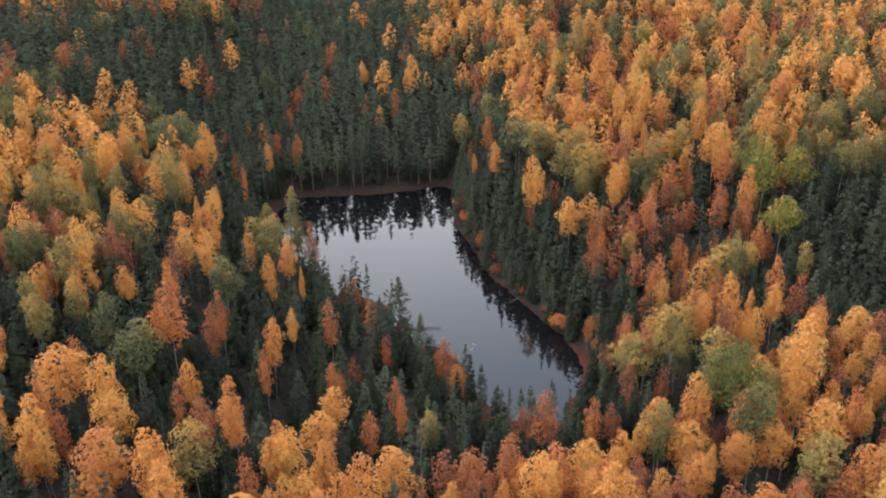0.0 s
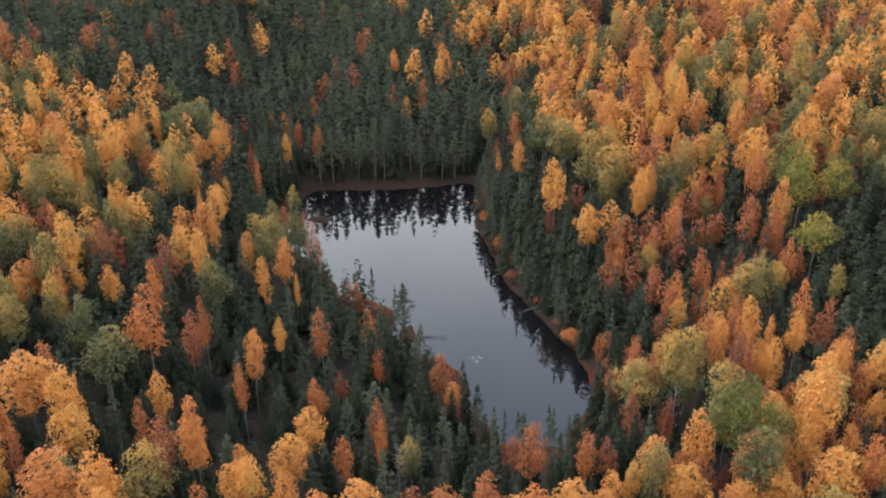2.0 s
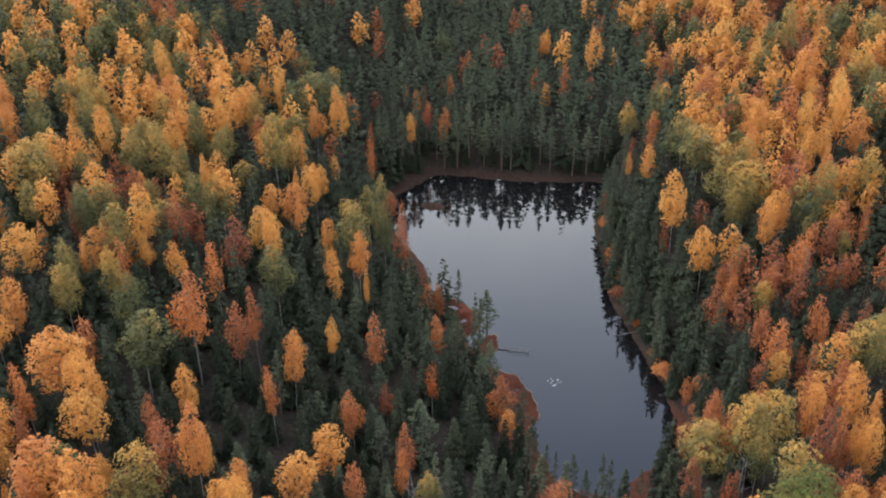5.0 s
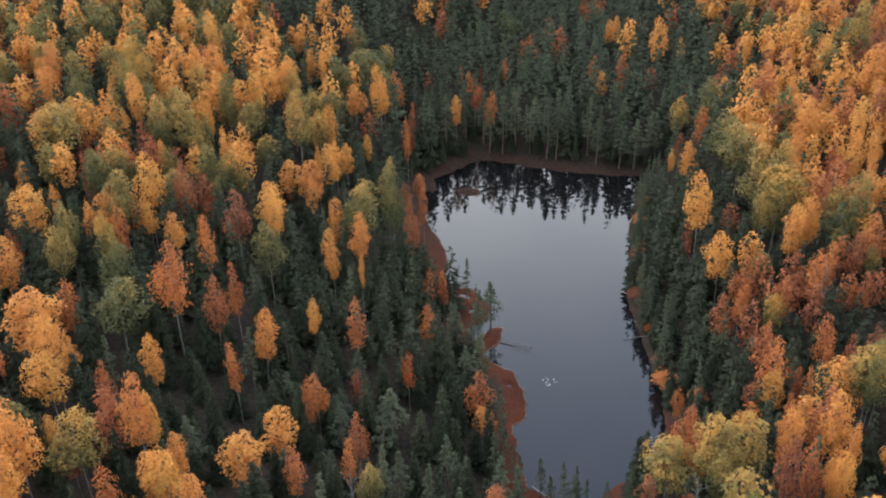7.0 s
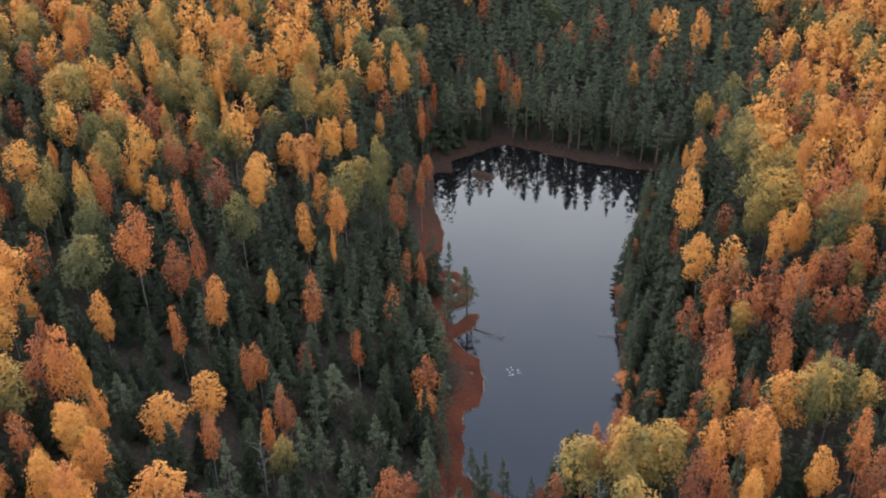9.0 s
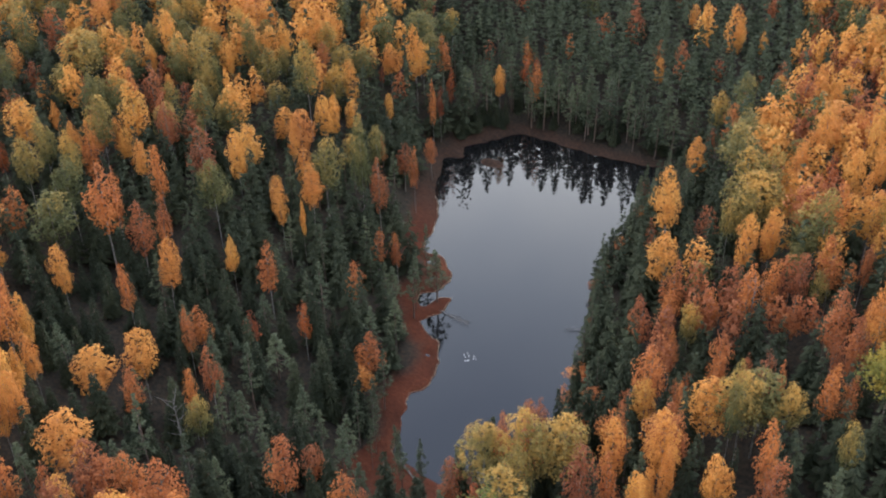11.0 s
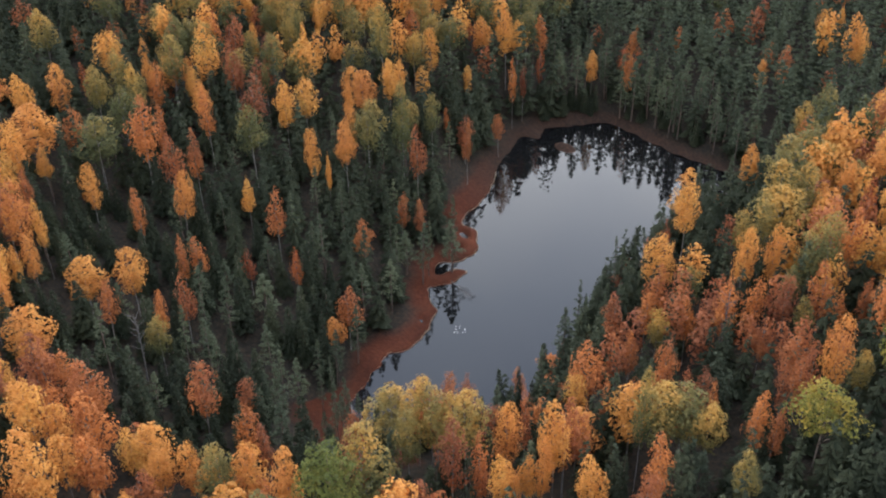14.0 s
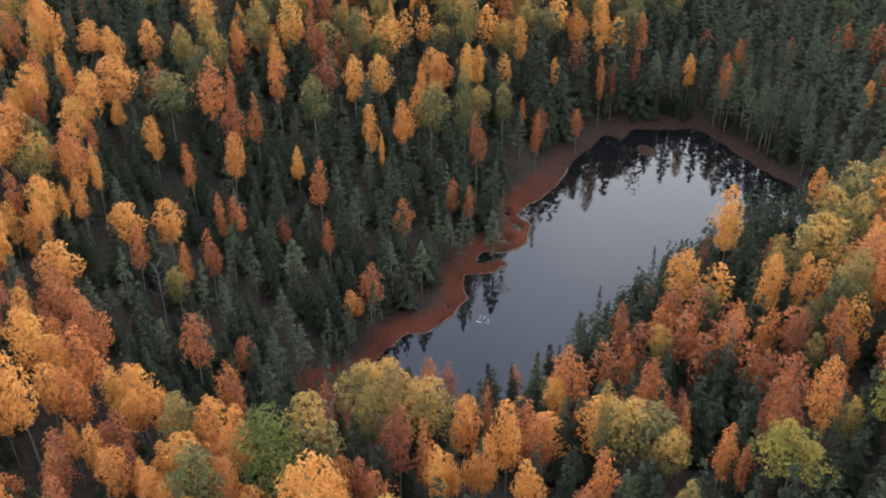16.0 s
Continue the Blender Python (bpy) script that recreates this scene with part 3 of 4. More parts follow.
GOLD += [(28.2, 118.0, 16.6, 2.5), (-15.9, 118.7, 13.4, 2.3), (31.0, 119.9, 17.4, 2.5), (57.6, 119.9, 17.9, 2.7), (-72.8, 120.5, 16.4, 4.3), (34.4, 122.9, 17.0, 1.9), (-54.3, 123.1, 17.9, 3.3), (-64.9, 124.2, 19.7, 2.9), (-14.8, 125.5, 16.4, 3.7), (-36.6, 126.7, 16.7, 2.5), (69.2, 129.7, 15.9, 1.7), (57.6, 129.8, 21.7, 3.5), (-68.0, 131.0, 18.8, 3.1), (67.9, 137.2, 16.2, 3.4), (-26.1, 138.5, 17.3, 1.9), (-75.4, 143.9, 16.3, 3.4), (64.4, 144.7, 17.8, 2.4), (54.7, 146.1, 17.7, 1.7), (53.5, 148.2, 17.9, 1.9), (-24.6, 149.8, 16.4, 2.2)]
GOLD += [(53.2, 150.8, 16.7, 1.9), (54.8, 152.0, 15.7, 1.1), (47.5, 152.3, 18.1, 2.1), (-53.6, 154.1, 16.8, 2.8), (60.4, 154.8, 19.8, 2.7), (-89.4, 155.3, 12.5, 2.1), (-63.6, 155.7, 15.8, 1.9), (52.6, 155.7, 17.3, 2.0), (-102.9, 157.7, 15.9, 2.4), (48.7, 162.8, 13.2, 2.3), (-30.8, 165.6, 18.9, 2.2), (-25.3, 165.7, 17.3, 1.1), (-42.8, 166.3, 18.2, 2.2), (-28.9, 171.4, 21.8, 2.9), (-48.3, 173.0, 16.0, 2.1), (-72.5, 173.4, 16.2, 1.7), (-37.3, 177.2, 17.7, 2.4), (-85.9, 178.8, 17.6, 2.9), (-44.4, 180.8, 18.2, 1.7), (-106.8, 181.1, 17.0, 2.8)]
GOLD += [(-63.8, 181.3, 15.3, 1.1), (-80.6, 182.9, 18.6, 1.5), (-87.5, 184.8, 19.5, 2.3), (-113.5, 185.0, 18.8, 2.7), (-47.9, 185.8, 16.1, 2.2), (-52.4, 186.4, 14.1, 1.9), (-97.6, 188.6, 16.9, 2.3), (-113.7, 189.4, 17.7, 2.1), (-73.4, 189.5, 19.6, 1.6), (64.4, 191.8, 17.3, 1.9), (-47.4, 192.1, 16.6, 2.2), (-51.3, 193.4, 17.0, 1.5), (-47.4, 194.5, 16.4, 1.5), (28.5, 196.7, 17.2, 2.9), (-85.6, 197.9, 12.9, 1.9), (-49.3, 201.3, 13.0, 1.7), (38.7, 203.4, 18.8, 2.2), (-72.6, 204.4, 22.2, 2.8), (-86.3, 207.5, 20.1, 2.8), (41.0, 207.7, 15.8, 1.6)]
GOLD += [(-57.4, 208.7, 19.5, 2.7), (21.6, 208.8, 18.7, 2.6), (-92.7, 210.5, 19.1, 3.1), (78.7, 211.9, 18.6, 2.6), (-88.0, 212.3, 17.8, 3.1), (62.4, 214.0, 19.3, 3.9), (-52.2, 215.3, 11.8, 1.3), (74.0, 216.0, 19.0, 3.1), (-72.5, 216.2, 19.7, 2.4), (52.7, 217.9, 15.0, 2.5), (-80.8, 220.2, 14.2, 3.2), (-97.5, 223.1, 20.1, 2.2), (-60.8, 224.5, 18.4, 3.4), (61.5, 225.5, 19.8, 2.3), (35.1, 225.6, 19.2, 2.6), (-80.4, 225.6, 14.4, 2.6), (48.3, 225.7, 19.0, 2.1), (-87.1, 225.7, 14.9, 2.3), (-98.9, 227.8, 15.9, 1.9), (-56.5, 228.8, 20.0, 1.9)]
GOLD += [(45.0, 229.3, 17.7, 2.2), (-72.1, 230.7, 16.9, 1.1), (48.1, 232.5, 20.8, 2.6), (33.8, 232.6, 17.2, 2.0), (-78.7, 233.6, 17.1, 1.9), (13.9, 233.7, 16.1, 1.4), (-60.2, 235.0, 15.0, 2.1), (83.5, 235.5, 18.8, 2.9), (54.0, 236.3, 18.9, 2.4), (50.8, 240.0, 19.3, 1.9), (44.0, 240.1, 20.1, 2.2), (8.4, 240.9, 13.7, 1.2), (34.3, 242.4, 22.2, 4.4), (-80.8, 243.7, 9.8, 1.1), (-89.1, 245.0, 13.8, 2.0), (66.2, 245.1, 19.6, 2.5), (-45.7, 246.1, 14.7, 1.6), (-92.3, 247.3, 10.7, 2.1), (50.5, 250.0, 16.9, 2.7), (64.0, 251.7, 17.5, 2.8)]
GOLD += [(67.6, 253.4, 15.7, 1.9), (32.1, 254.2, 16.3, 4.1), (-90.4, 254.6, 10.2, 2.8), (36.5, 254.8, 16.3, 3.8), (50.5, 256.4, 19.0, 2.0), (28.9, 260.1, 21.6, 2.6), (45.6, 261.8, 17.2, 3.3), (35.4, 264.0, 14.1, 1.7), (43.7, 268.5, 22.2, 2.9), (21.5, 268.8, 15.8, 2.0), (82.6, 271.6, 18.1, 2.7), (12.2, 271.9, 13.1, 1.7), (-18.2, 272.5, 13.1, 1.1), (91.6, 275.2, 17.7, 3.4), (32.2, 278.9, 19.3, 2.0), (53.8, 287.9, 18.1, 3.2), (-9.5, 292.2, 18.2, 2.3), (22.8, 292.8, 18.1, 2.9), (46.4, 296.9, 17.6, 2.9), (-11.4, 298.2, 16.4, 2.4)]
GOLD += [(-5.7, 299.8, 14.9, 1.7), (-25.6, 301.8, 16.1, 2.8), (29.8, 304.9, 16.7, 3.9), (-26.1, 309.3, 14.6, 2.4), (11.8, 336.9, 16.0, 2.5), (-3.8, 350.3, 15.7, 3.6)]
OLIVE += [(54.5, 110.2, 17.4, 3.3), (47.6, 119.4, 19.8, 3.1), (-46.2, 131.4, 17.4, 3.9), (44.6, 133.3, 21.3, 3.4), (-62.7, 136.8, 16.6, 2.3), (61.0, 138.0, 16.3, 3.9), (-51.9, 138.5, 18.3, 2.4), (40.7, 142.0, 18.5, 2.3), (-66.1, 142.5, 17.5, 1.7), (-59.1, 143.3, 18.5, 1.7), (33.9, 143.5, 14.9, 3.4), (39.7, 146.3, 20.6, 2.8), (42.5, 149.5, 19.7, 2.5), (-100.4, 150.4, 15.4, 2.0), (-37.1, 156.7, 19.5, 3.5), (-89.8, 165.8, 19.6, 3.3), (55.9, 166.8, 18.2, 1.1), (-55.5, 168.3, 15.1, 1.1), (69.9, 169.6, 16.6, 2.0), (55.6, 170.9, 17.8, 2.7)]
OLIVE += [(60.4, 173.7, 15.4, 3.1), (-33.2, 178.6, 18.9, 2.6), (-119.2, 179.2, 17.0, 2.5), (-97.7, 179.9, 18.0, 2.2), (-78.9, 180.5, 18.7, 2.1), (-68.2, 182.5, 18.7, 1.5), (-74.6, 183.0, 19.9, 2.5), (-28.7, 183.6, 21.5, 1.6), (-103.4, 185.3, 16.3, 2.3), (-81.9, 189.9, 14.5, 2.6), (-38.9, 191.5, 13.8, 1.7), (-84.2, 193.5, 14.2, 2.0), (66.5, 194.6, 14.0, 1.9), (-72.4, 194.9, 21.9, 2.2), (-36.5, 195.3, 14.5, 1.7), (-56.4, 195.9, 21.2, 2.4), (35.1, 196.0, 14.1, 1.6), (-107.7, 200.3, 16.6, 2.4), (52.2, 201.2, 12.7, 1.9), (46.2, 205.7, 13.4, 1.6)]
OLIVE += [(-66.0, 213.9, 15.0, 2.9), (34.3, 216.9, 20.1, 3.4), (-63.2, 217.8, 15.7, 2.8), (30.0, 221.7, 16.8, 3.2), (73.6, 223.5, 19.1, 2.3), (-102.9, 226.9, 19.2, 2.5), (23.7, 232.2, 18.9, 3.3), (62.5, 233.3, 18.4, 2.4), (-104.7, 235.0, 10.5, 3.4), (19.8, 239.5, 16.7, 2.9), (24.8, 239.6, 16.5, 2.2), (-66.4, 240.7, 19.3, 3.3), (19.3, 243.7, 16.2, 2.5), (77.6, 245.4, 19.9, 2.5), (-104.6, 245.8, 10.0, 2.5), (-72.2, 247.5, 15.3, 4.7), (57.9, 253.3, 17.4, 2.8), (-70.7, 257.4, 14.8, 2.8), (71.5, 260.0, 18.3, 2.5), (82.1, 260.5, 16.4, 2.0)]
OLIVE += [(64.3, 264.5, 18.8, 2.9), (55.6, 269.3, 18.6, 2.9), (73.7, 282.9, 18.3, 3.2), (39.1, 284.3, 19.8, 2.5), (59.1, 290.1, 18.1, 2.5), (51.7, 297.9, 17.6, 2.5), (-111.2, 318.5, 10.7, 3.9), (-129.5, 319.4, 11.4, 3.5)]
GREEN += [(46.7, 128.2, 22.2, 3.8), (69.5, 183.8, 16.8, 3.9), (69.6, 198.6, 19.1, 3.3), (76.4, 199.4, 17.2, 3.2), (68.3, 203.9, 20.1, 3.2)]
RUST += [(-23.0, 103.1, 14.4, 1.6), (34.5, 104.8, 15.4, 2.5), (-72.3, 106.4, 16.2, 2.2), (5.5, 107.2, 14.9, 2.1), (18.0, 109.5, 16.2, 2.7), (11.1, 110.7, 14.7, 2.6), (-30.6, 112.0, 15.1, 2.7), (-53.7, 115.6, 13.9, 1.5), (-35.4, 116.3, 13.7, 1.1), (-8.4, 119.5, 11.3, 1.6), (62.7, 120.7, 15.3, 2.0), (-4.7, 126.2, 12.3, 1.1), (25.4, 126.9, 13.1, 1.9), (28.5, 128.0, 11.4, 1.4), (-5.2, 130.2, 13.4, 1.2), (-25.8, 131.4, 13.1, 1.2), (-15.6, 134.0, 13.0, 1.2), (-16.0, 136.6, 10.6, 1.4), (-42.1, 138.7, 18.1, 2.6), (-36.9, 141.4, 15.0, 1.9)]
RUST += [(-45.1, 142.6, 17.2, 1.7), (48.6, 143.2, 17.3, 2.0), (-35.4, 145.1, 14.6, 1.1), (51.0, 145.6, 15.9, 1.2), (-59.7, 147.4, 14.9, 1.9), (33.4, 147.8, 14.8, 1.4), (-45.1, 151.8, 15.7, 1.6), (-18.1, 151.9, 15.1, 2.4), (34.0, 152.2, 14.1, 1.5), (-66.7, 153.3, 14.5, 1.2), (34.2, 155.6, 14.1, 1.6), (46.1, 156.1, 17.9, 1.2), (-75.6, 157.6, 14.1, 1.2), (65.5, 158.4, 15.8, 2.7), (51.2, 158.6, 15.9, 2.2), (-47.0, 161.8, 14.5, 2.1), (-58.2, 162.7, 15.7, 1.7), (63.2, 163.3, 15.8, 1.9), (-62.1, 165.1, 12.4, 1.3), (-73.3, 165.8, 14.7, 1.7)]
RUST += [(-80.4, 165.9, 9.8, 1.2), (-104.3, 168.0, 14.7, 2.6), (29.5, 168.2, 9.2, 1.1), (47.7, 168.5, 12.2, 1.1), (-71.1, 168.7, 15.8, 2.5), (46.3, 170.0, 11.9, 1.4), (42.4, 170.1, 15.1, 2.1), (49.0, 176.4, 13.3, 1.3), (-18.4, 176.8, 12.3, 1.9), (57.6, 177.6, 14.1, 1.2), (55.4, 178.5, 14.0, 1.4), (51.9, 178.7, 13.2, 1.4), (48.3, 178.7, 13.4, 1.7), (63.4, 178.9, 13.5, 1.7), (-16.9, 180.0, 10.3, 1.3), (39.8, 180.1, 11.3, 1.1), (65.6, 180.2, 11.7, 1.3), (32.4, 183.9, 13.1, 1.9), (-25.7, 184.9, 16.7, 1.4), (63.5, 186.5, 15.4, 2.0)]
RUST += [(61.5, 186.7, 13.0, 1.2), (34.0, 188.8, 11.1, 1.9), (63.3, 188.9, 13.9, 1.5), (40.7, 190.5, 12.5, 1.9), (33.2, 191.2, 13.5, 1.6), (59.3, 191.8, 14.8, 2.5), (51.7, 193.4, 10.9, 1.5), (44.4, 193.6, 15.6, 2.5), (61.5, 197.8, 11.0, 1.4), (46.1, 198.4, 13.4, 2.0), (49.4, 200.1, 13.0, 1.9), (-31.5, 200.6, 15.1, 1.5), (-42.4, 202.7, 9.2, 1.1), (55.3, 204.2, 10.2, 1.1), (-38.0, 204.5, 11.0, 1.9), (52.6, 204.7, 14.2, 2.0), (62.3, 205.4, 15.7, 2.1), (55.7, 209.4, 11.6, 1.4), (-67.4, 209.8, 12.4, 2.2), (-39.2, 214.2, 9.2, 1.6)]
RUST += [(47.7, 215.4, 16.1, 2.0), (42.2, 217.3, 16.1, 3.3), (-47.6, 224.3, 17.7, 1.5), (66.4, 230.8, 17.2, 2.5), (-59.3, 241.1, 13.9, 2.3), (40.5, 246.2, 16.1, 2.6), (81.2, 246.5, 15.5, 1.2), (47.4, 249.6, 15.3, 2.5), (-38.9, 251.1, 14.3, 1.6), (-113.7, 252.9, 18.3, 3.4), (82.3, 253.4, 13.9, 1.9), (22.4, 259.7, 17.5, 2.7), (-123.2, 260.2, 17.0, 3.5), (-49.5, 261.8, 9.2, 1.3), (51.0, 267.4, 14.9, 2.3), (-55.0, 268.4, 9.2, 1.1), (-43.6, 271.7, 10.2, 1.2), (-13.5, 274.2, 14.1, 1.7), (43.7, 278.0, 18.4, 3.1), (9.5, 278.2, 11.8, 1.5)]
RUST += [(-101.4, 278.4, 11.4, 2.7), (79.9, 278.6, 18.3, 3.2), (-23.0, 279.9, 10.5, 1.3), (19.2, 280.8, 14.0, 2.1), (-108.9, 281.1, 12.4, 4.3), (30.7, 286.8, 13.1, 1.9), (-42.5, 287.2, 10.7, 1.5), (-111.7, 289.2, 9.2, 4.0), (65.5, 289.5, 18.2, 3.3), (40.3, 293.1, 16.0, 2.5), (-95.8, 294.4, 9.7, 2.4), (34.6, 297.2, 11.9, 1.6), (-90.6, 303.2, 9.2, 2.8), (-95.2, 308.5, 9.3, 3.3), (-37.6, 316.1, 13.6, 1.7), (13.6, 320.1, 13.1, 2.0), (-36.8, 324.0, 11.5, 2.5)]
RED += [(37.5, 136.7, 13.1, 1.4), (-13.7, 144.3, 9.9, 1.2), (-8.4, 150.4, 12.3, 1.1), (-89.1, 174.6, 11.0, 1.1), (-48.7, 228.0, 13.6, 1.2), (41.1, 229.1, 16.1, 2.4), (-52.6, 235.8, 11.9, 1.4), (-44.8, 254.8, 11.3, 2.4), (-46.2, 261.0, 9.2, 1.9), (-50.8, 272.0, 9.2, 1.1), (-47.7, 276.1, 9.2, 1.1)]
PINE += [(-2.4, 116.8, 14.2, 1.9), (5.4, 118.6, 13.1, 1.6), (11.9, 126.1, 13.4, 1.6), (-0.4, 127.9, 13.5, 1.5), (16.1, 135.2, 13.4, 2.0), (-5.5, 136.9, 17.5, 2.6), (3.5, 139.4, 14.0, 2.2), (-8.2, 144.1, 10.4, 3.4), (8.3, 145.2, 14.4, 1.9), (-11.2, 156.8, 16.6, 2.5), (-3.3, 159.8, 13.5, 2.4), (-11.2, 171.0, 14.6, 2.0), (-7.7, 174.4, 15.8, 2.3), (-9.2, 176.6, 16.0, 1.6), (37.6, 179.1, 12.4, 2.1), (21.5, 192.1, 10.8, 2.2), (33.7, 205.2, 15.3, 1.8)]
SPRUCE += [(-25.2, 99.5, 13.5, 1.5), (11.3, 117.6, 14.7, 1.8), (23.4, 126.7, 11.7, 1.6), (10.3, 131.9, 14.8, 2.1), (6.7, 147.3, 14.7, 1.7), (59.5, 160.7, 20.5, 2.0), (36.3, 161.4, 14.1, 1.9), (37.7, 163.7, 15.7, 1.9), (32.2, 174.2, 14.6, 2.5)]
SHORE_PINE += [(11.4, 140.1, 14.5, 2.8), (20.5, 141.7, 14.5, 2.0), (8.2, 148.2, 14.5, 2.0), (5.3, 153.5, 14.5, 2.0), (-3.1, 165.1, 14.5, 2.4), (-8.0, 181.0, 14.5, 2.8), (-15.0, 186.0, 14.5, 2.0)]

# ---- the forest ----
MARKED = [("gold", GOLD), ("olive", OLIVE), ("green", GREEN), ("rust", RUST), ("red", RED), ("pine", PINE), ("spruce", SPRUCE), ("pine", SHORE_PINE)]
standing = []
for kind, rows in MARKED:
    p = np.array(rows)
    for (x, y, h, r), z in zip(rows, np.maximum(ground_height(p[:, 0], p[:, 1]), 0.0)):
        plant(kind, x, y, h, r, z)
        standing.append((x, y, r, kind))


BROAD = np.array([(a, b) for a, b, _, kind in standing if kind not in ("pine", "spruce")])


def shares(x, y):
    """The mix of kinds that fills the forest at a place: gold, olive, rust, red, spruce, pine."""
    near = np.sum(np.hypot(BROAD[:, 0] - x, BROAD[:, 1] - y) < 9)
    thin = (1.0, 0.5, 0.22)[min(near, 2)]
    if x > 60 and 150 < y < 199:
        mix = np.array((0.01, 0.03, 0.06, 0.01, 0.72, 0.17))
    elif x > np.interp(y, (200, 212, 235, 280, 345), (70, 26, 22, 12, -15)):
        mix, thin = np.array((0.30, 0.19, 0.24, 0.03, 0.18, 0.06)), (1.0, 0.8, 0.55)[min(near, 2)]
    elif y > 326 and x < -72:
        mix = np.array((0.10, 0.12, 0.26, 0.02, 0.32, 0.18))
    elif y > 238 and not (x < -66 and y < 262):
        # Mostly grey-green pine; its lightened needles also stand in for distance haze.
        mix = np.array((0.01, 0.01, 0.03, 0.02, 0.16, 0.77))
    elif x < -58 and y > 148:
        mix, thin = np.array((0.22, 0.28, 0.07, 0.01, 0.30, 0.12)), (1.0, 0.8, 0.55)[min(near, 2)]
    elif y < np.interp(x, (-60, -20, 5, 28, 40, 60), (112, 108, 111, 117, 132, 145)):
        mix, thin = np.array((0.32, 0.03, 0.56, 0.03, 0.05, 0.01) if x > -2 else (0.26, 0.08, 0.22, 0.03, 0.31, 0.10)), 1.0
    elif x > 30:
        mix, thin = np.array((0.04, 0.07, 0.34, 0.06, 0.39, 0.10)), (1.0, 0.65, 0.4)[min(near, 2)]
    else:
        mix = np.array((0.01, 0.02, 0.06, 0.03, 0.72, 0.16))
    mix[:4] *= thin
    return mix / mix.sum()


def scatter():
    """Trees between the marked ones: a jittered lattice over the woods, thinned where a marked crown stands."""
    marked = np.array([(a, b, r) for a, b, r, _ in standing])
    spots = []
    for row, y in enumerate(np.arange(78, 432, 3.5)):
        for x in np.arange(-225, 190, 3.9):
            px, py = x + dice.uniform(-1.9, 1.9) + 2.2 * (row % 2), y + dice.uniform(-1.8, 1.8)
            west = np.interp(py, (78, 100, 150, 220, 290, 440), (-120, -150, -178, -212, -222, -215))
            east = np.interp(py, (78, 112, 180, 280, 430), (55, 76, 102, 142, 188))
            if west < px < east:
                spots.append((px, py))
    spots = np.array(spots)
    d = shore_distance(spots[:, 0], spots[:, 1])
    e = east_side(spots[:, 0], spots[:, 1])
    bare = np.where(e > 0.5, 0.5, 4.5)
    bare = np.where((spots[:, 1] > 232), 2.0, bare)
    bare = np.where((spots[:, 1] < 150) & (spots[:, 0] > 9), np.where(np.hypot((spots[:, 0] - 18.5) / 10, (spots[:, 1] - 143) / 7) < 1, 40, 3.2), bare)
    bare = np.where((spots[:, 1] < 174) & (spots[:, 1] >= 150) & (spots[:, 0] > 9), 3.2, bare)
    keep = d > bare + 1.5 * wave(spots[:, 0], spots[:, 1], 6, 9.0) * np.where(bare > 5, 1, 0.2)
    spots, d = spots[keep], d[keep]
    gap = np.min(np.hypot(spots[:, :1] - marked[:, 0], spots[:, 1:] - marked[:, 1]) - 0.62 * marked[:, 2], axis=1)
    spots, d = spots[gap > 0.9], d[gap > 0.9]
    return spots, d, ground_height(spots[:, 0], spots[:, 1])


# A few thin pines on the open bog at the lake's near end.
for x, y, h in ((15.4, 146.2, 10.5), (17.8, 144.0, 9.0), (21.2, 145.2, 11.0), (23.6, 142.0, 12.0), (13.2, 143.0, 12.5), (19.6, 140.4, 8.5), (25.6, 145.6, 9.5), (11.2, 145.8, 11.5)):
    plant("pine", x, y, h, 1.3, max(float(ground_height([x], [y])[0]), 0.0))

# Young spruces under the tall trees of the far shore.
rim_path = SHORE[int((len(SHORE_EAST) + len(SHORE_WEST)) * 8):]
for x, y in rim_path[rim_path[:, 1] > 231][::2]:
    for _ in range(2):
        away = dice.uniform(3.5, 11)
        px, py = x + dice.uniform(-1.5, 1.5) - away * (0.75 if x < -38 else 0.0), y + away * (1.0 if x > -40 else 0.45)
        if float(shore_distance([px], [py])[0]) > 2.6:
            plant("spruce", px, py, dice.uniform(4, 9), dice.uniform(1.3, 2.0), float(ground_height([px], [py])[0]))

# Conifers and rust-leaved bushes that lean over the steep east bank.
bank = SHORE[:int(len(SHORE_EAST) * 8)]
bank = bank[(bank[:, 1] < 250) & (bank[:, 1] > 149)]
steps = np.r_[0, np.cumsum(np.hypot(*np.diff(bank, axis=0).T))]
for s in np.arange(0.8, steps[-1], 1.9):
    x, y = np.interp(s, steps, bank[:, 0]) + dice.uniform(0.9, 2.6), np.interp(s, steps, bank[:, 1]) + dice.uniform(-0.6, 0.6)
    if y < 174:
        x += 2.6
    z = max(float(ground_height([x], [y])[0]), 0.0)
    kind = ("pine", "pine", "spruce", "red", "rust")[int(dice.integers(5))]
    tall = dice.uniform(2.5, 6) if kind in ("red", "rust") else dice.uniform(10.5, 16.5)
    plant(kind, x, y, tall, dice.uniform(1.4, 2.2), z, 2.5)

FILL = ("gold", "olive", "rust", "red", "spruce", "pine")
LIMIT = {"gold": 125, "olive": 130, "rust": 130, "red": 90, "spruce": 195, "pine": 225}
SIZES = {"gold": (13, 17.5, 1.8, 2.8), "olive": (13, 17.5, 1.8, 2.8), "rust": (8, 15, 1.5, 2.4), "red": (5, 11, 1.0, 1.7), "spruce": (9, 16.5, 1.8, 2.8), "pine": (10, 16.5, 1.8, 2.8)}
places, shore_gap, feet = scatter()
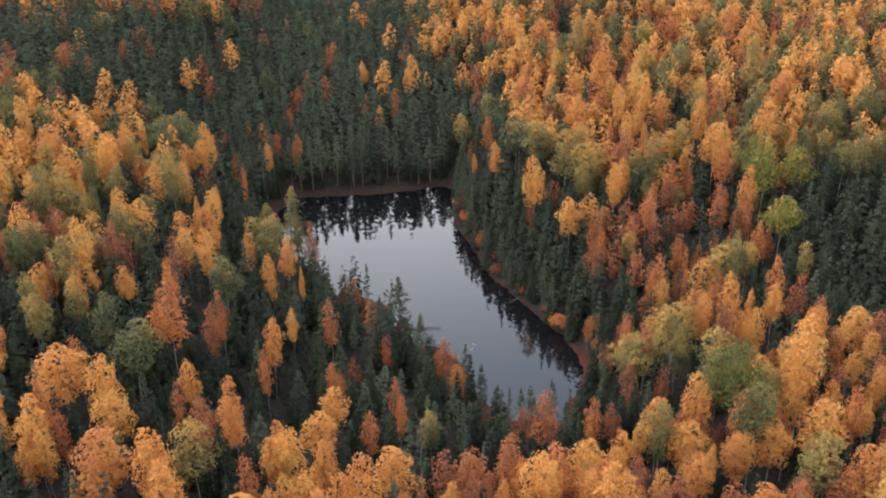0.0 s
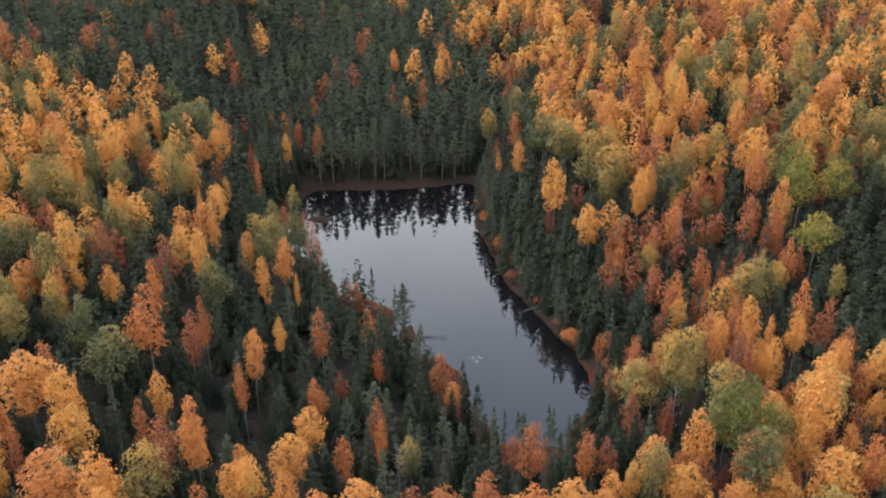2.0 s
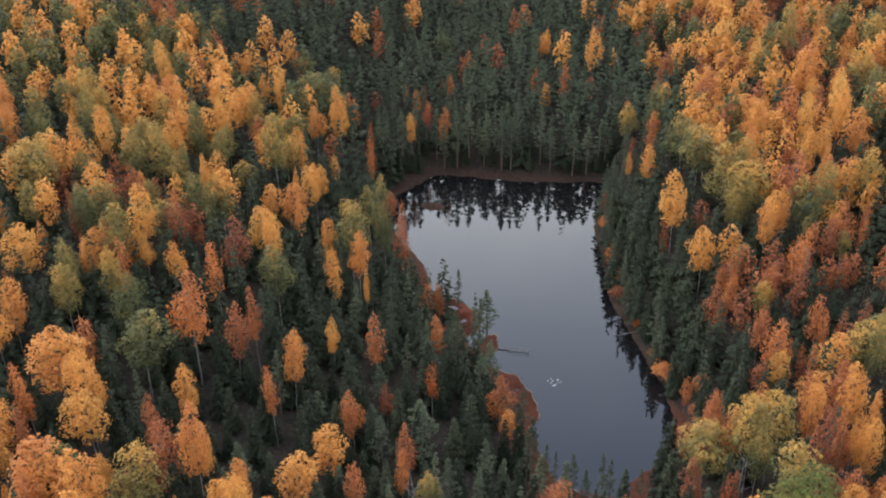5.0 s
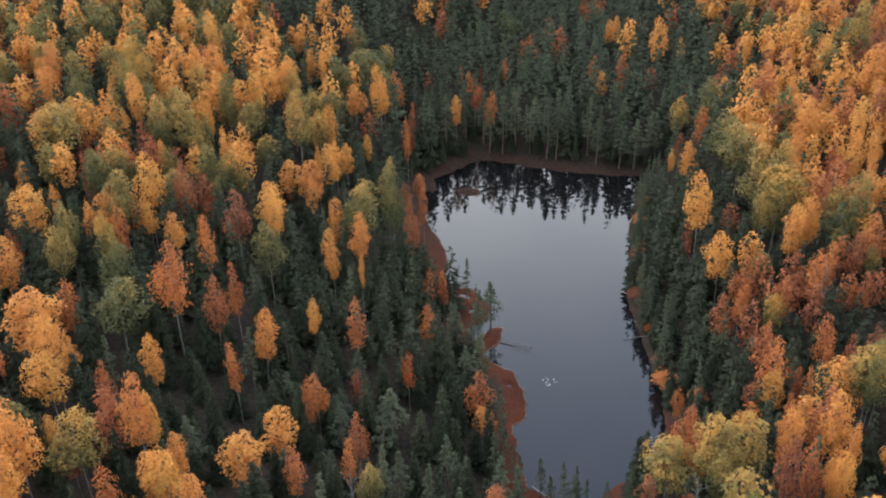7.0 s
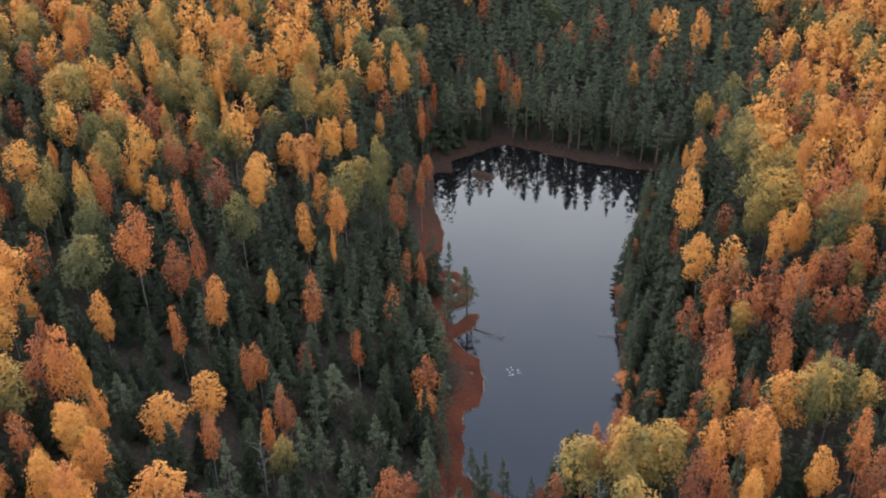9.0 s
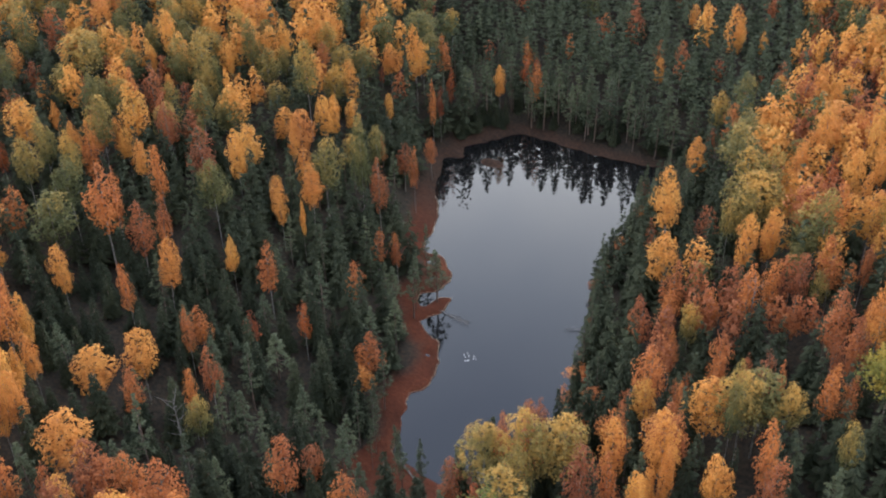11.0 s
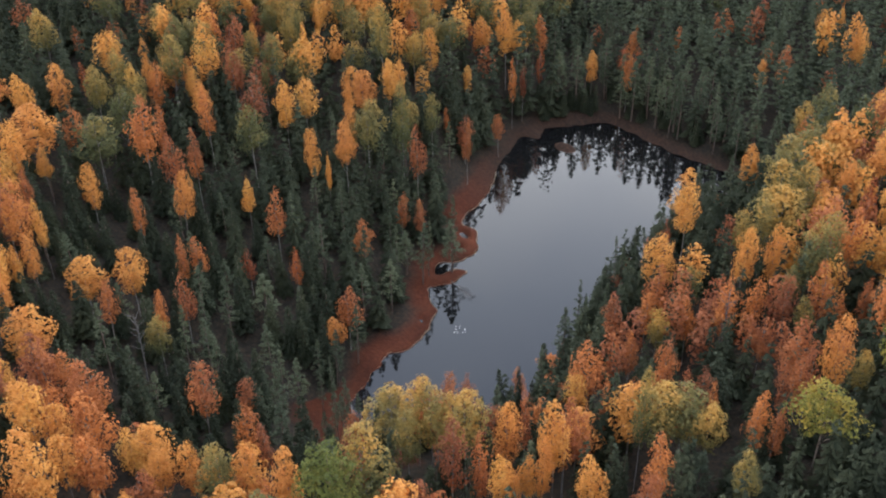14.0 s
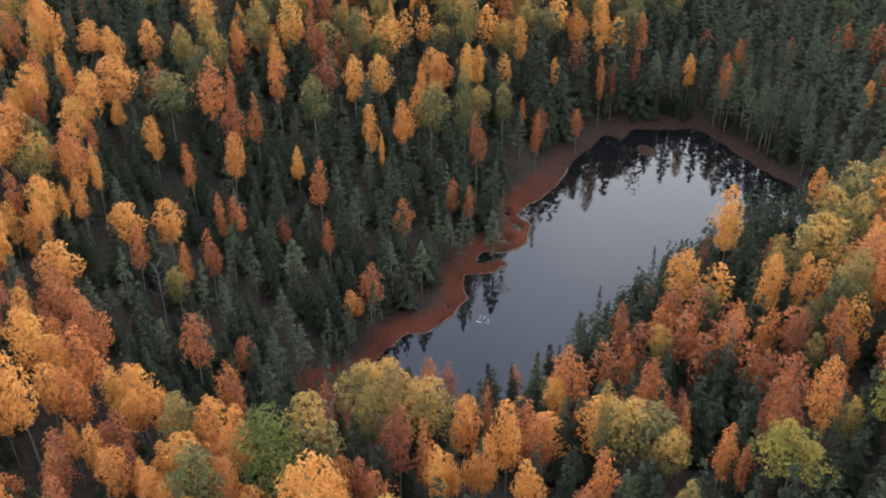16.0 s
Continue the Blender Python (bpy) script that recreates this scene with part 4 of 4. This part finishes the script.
# The nearest trees, and those that stand mirrored along the far shore, are trees of their own.
far_shore = (places[:, 1] > 236) & (places[:, 1] < 264) & (places[:, 0] > -62) & (places[:, 0] < 14)
order = np.argsort(np.hypot((places[:, 0] - 8) * 0.75, places[:, 1] - 118) * np.where(far_shore, 0.4, 1), kind="stable")
spare = {kind: [] for kind in FILL}
for i in order:
    (x, y), z = places[i], feet[i]
    kind = FILL[int(dice.choice(6, p=shares(x, y)))]
    if kind not in ("spruce", "pine") and dice.random() < 0.22:
        kind = "spruce"
    if kind in ("spruce", "pine") and x < 25 and y < 205 and dice.random() < 0.13:
        continue
    a, b, q, w = SIZES[kind]
    s = dice.random()
    h, r = a + (b - a) * s, q + (w - q) * (0.5 * s + 0.5 * dice.random())
    low = max(north_side(x, y) * (1 - east_side(x, y)), min(max((y - 192) / 20, 0), 1) * (x < 0))
    if shore_gap[i] < 10:
        h = min(h * (0.80 + 0.02 * shore_gap[i] + low * 0.7 * (1 - shore_gap[i] / 12)), 20)
        r *= 1 + 0.35 * low
    if LIMIT[kind] > 0:
        LIMIT[kind] -= 1
        plant(kind, x, y, h, r, z)
    else:
        spare[kind].append((x, y, z, h, r))

WOODS = {"gold": ("birch_woods", "golden birches of the farther forest"), "olive": ("aspen_woods", "olive and yellow aspens of the farther forest"), "rust": ("rowan_woods", "rust-orange rowans of the farther forest"),
         "red": ("bird_cherry_thicket", "red bird cherries scattered through the farther forest"), "spruce": ("spruce_woods", "dark spruces of the farther forest"), "pine": ("pine_woods", "grey-green pines of the farther forest")}
for number, (kind, rows) in enumerate(spare.items()):
    h0, r0, leaf = KINDS[kind][:3]
    shapes = [[tree_shape(kind, 900 + 50 * number + 8 * detail + k, detail)[0] for k in range(6)] for detail in (1, 2, 3)]
    verts, faces, base = [], [], 0
    for x, y, z, h, r in rows:
        gone = math.hypot((x - 8) * 0.75, y - 118)
        v, f = shapes[0 if gone < 105 else 1 if gone < 215 else 2][int(dice.integers(6))]
        t = dice.uniform(0, 2 * math.pi)
        turn = np.array(((math.cos(t), -math.sin(t), 0), (math.sin(t), math.cos(t), 0), (0, 0, 1)))
        verts.append((v * (r / r0, r / r0, h / h0)) @ turn.T + (x, y, z))
        faces.append(np.asarray(f) + base)
        base += len(v)
    if rows:
        name, words = WOODS[kind]
        tagged(new(name, raw_mesh(name, np.concatenate(verts), np.concatenate(faces), leaf)), words, "forest", kind="stuff")


# ---- small things on and round the lake ----
def fallen_tree(name, start, end, thick, twigs, words, mat, seed, top=1.0):
    """A stem that lies from start to end, with bare twigs over its outer part."""
    rng = np.random.default_rng(seed)
    a, b = np.array(start, float), np.array(end, float)
    side = np.cross(b - a, (0, 0, 1))
    side /= np.linalg.norm(side)
    root = tagged(new(name), words, "log")
    root.location = a
    points = [(b - a) * s + side * 0.15 * math.sin(5 * s) for s in (0, 0.25, 0.5, 0.75, 1)]
    part("stem", tube(points, [thick * q for q in (1, 0.9, 0.7, 0.5, 0.2)]), mat, root)
    for k in range(twigs):
        s = 0.35 + 0.62 * k / max(twigs - 1, 1)
        foot = (b - a) * s
        way = side * (1 if k % 2 else -1) * rng.uniform(0.5, 1.1) + (b - a) / np.linalg.norm(b - a) * rng.uniform(0.2, 0.9) + np.array((0, 0, rng.uniform(0.0, 0.45)))
        tip = foot + way * rng.uniform(0.6, 1.5) * top
        part("twig", tube((foot, (foot + tip) / 2 + (0, 0, 0.06), tip), (0.035, 0.025, 0.01), 4), mat, root)
    return root


fallen_tree("fallen_tree", (-6.2, 179.4, 0.15), (0.3, 179.8, 0.02), 0.11, 44, "bare grey fallen tree lying out over the dark water", WOOD_GREY, 5)
fallen_tree("log", (13.4, 147.7, 0.35), (23.2, 144.2, 0.55), 0.16, 3, "pale grey fallen log across the boggy lake end", WOOD_GREY, 6, 0.6)
fallen_tree("fallen_tree", (18.6, 191.5, 0.6), (14.4, 189.6, 0.05), 0.08, 9, "bare grey fallen tree leaning into the lake from the bank", WOOD_GREY, 7)


def dead_birch(x, y, h, seed):
    """A leafless, forked birch."""
    rng = np.random.default_rng(seed)
    z = max(float(ground_height([x], [y])[0]), 0)
    root = tagged(new("dead_birch"), "leafless pale birch with forked bare branches", "tree")
    root.location = (x, y, z - 0.1)
    part("trunk", tube([(0.3 * math.sin(2 * s), 0.2 * math.sin(3 * s), h * s) for s in (0, 0.3, 0.6, 0.8, 1)], (0.16, 0.13, 0.10, 0.07, 0.02)), WOOD_GREY, root)
    for k in range(16):
        s, turn = 0.42 + 0.035 * k, 2.4 * k
        foot = np.array((0.3 * math.sin(2 * s), 0.2 * math.sin(3 * s), h * s))
        tip = foot + np.array((math.cos(turn), math.sin(turn), 1.0)) * rng.uniform(1.0, 2.3)
        part("branch", tube((foot, (foot + tip) / 2 - (0, 0, 0.15), tip), (0.05, 0.035, 0.01), 4), WOOD_GREY, root)


dead_birch(45.6, 192.2, 15.5, 1)
dead_birch(38.5, 137.5, 15.0, 2)
dead_birch(-1.5, 121.5, 13.0, 3)


def lily_pad(x, y, r, seed):
    """A floating leaf with a notch and a turned-up rim."""
    rng = np.random.default_rng(seed)
    ring = [(r * math.cos(t) * rng.uniform(0.85, 1.1), r * math.sin(t) * 0.8, 0.015 + 0.03 * rng.random()) for t in np.linspace(0.25, 2 * math.pi - 0.25, 11)]
    low = [(px, py, -0.02) for px, py, _ in ring]
    verts = [(0, 0, 0.012)] + ring + low
    faces = [(0, k, k + 1) for k in range(1, 11)] + [(k, k + 11, k + 12, k + 1) for k in range(1, 11)]
    pad = tagged(new("lily_pad", raw_mesh("lily_pad", verts, faces, PAD)), "small pale water-lily leaf floating on the lake", "lily pad", "floating lily pads")
    pad.location = (x, y, 0.01)


for number, (x, y) in enumerate([(5.9, 173.3), (6.4, 172.9), (7.2, 173.4), (7.6, 172.7), (6.3, 172.2), (7.1, 171.9), (7.9, 173.0), (5.6, 172.6), (6.8, 171.5), (3.9, 167.2), (4.3, 166.5)]):
    lily_pad(x, y, 0.10 + 0.03 * (number % 3), number)


def sedge_fringe():
    """Short pale blades of dry sedge along the edge of the bog moss, where it meets the water."""
    rng = np.random.default_rng(21)
    edge = SHORE[len(SHORE_EAST) * 8:(len(SHORE_EAST) + len(SHORE_WEST)) * 8]
    run = np.r_[0, np.cumsum(np.hypot(*np.diff(edge, axis=0).T))]
    at = np.arange(0, run[-1], 0.09)
    p = np.stack([np.interp(at, run, edge[:, 0]), np.interp(at, run, edge[:, 1])], 1)
    way = np.gradient(p, axis=0)
    side = np.stack([-way[:, 1], way[:, 0]], 1) / (np.linalg.norm(way, axis=1, keepdims=True) + 1e-9)
    offsets = np.arange(-1.4, 1.41, 0.07)
    every = p[:, None] + side[:, None] * offsets[None, :, None]
    d = shore_distance(every[..., 0], every[..., 1]).reshape(len(p), len(offsets))
    best = np.abs(d - 0.10).argmin(1)
    foot = every[np.arange(len(p)), best]
    thick = np.clip(0.55 + 0.8 * wave(foot[:, 0], foot[:, 1], 2.7, 8.0), 0.05, 1)
    foot = foot[(rng.random(len(foot)) < thick) & (np.abs(d).min(1) < 0.15)].repeat(4, axis=0)
    n = len(foot)
    foot = foot + rng.normal(0, 0.055, (n, 2))
    turn, tall = rng.uniform(0, 2 * math.pi, n), rng.uniform(0.12, 0.30, n)
    across = np.stack([np.cos(turn), np.sin(turn)], 1) * 0.03
    ground = np.full((n, 1), 0.02)
    tip = np.c_[foot + rng.normal(0, 0.07, (n, 2)), tall]
    verts = np.stack([np.c_[foot - across, ground], np.c_[foot + across, ground], tip], 1).reshape(-1, 3)
    tagged(new("sedge", raw_mesh("sedge", verts, np.arange(3 * n).reshape(-1, 3), SEDGE)), "pale dry sedge fringing the red-brown bog moss", "sedge", kind="stuff")


sedge_fringe()
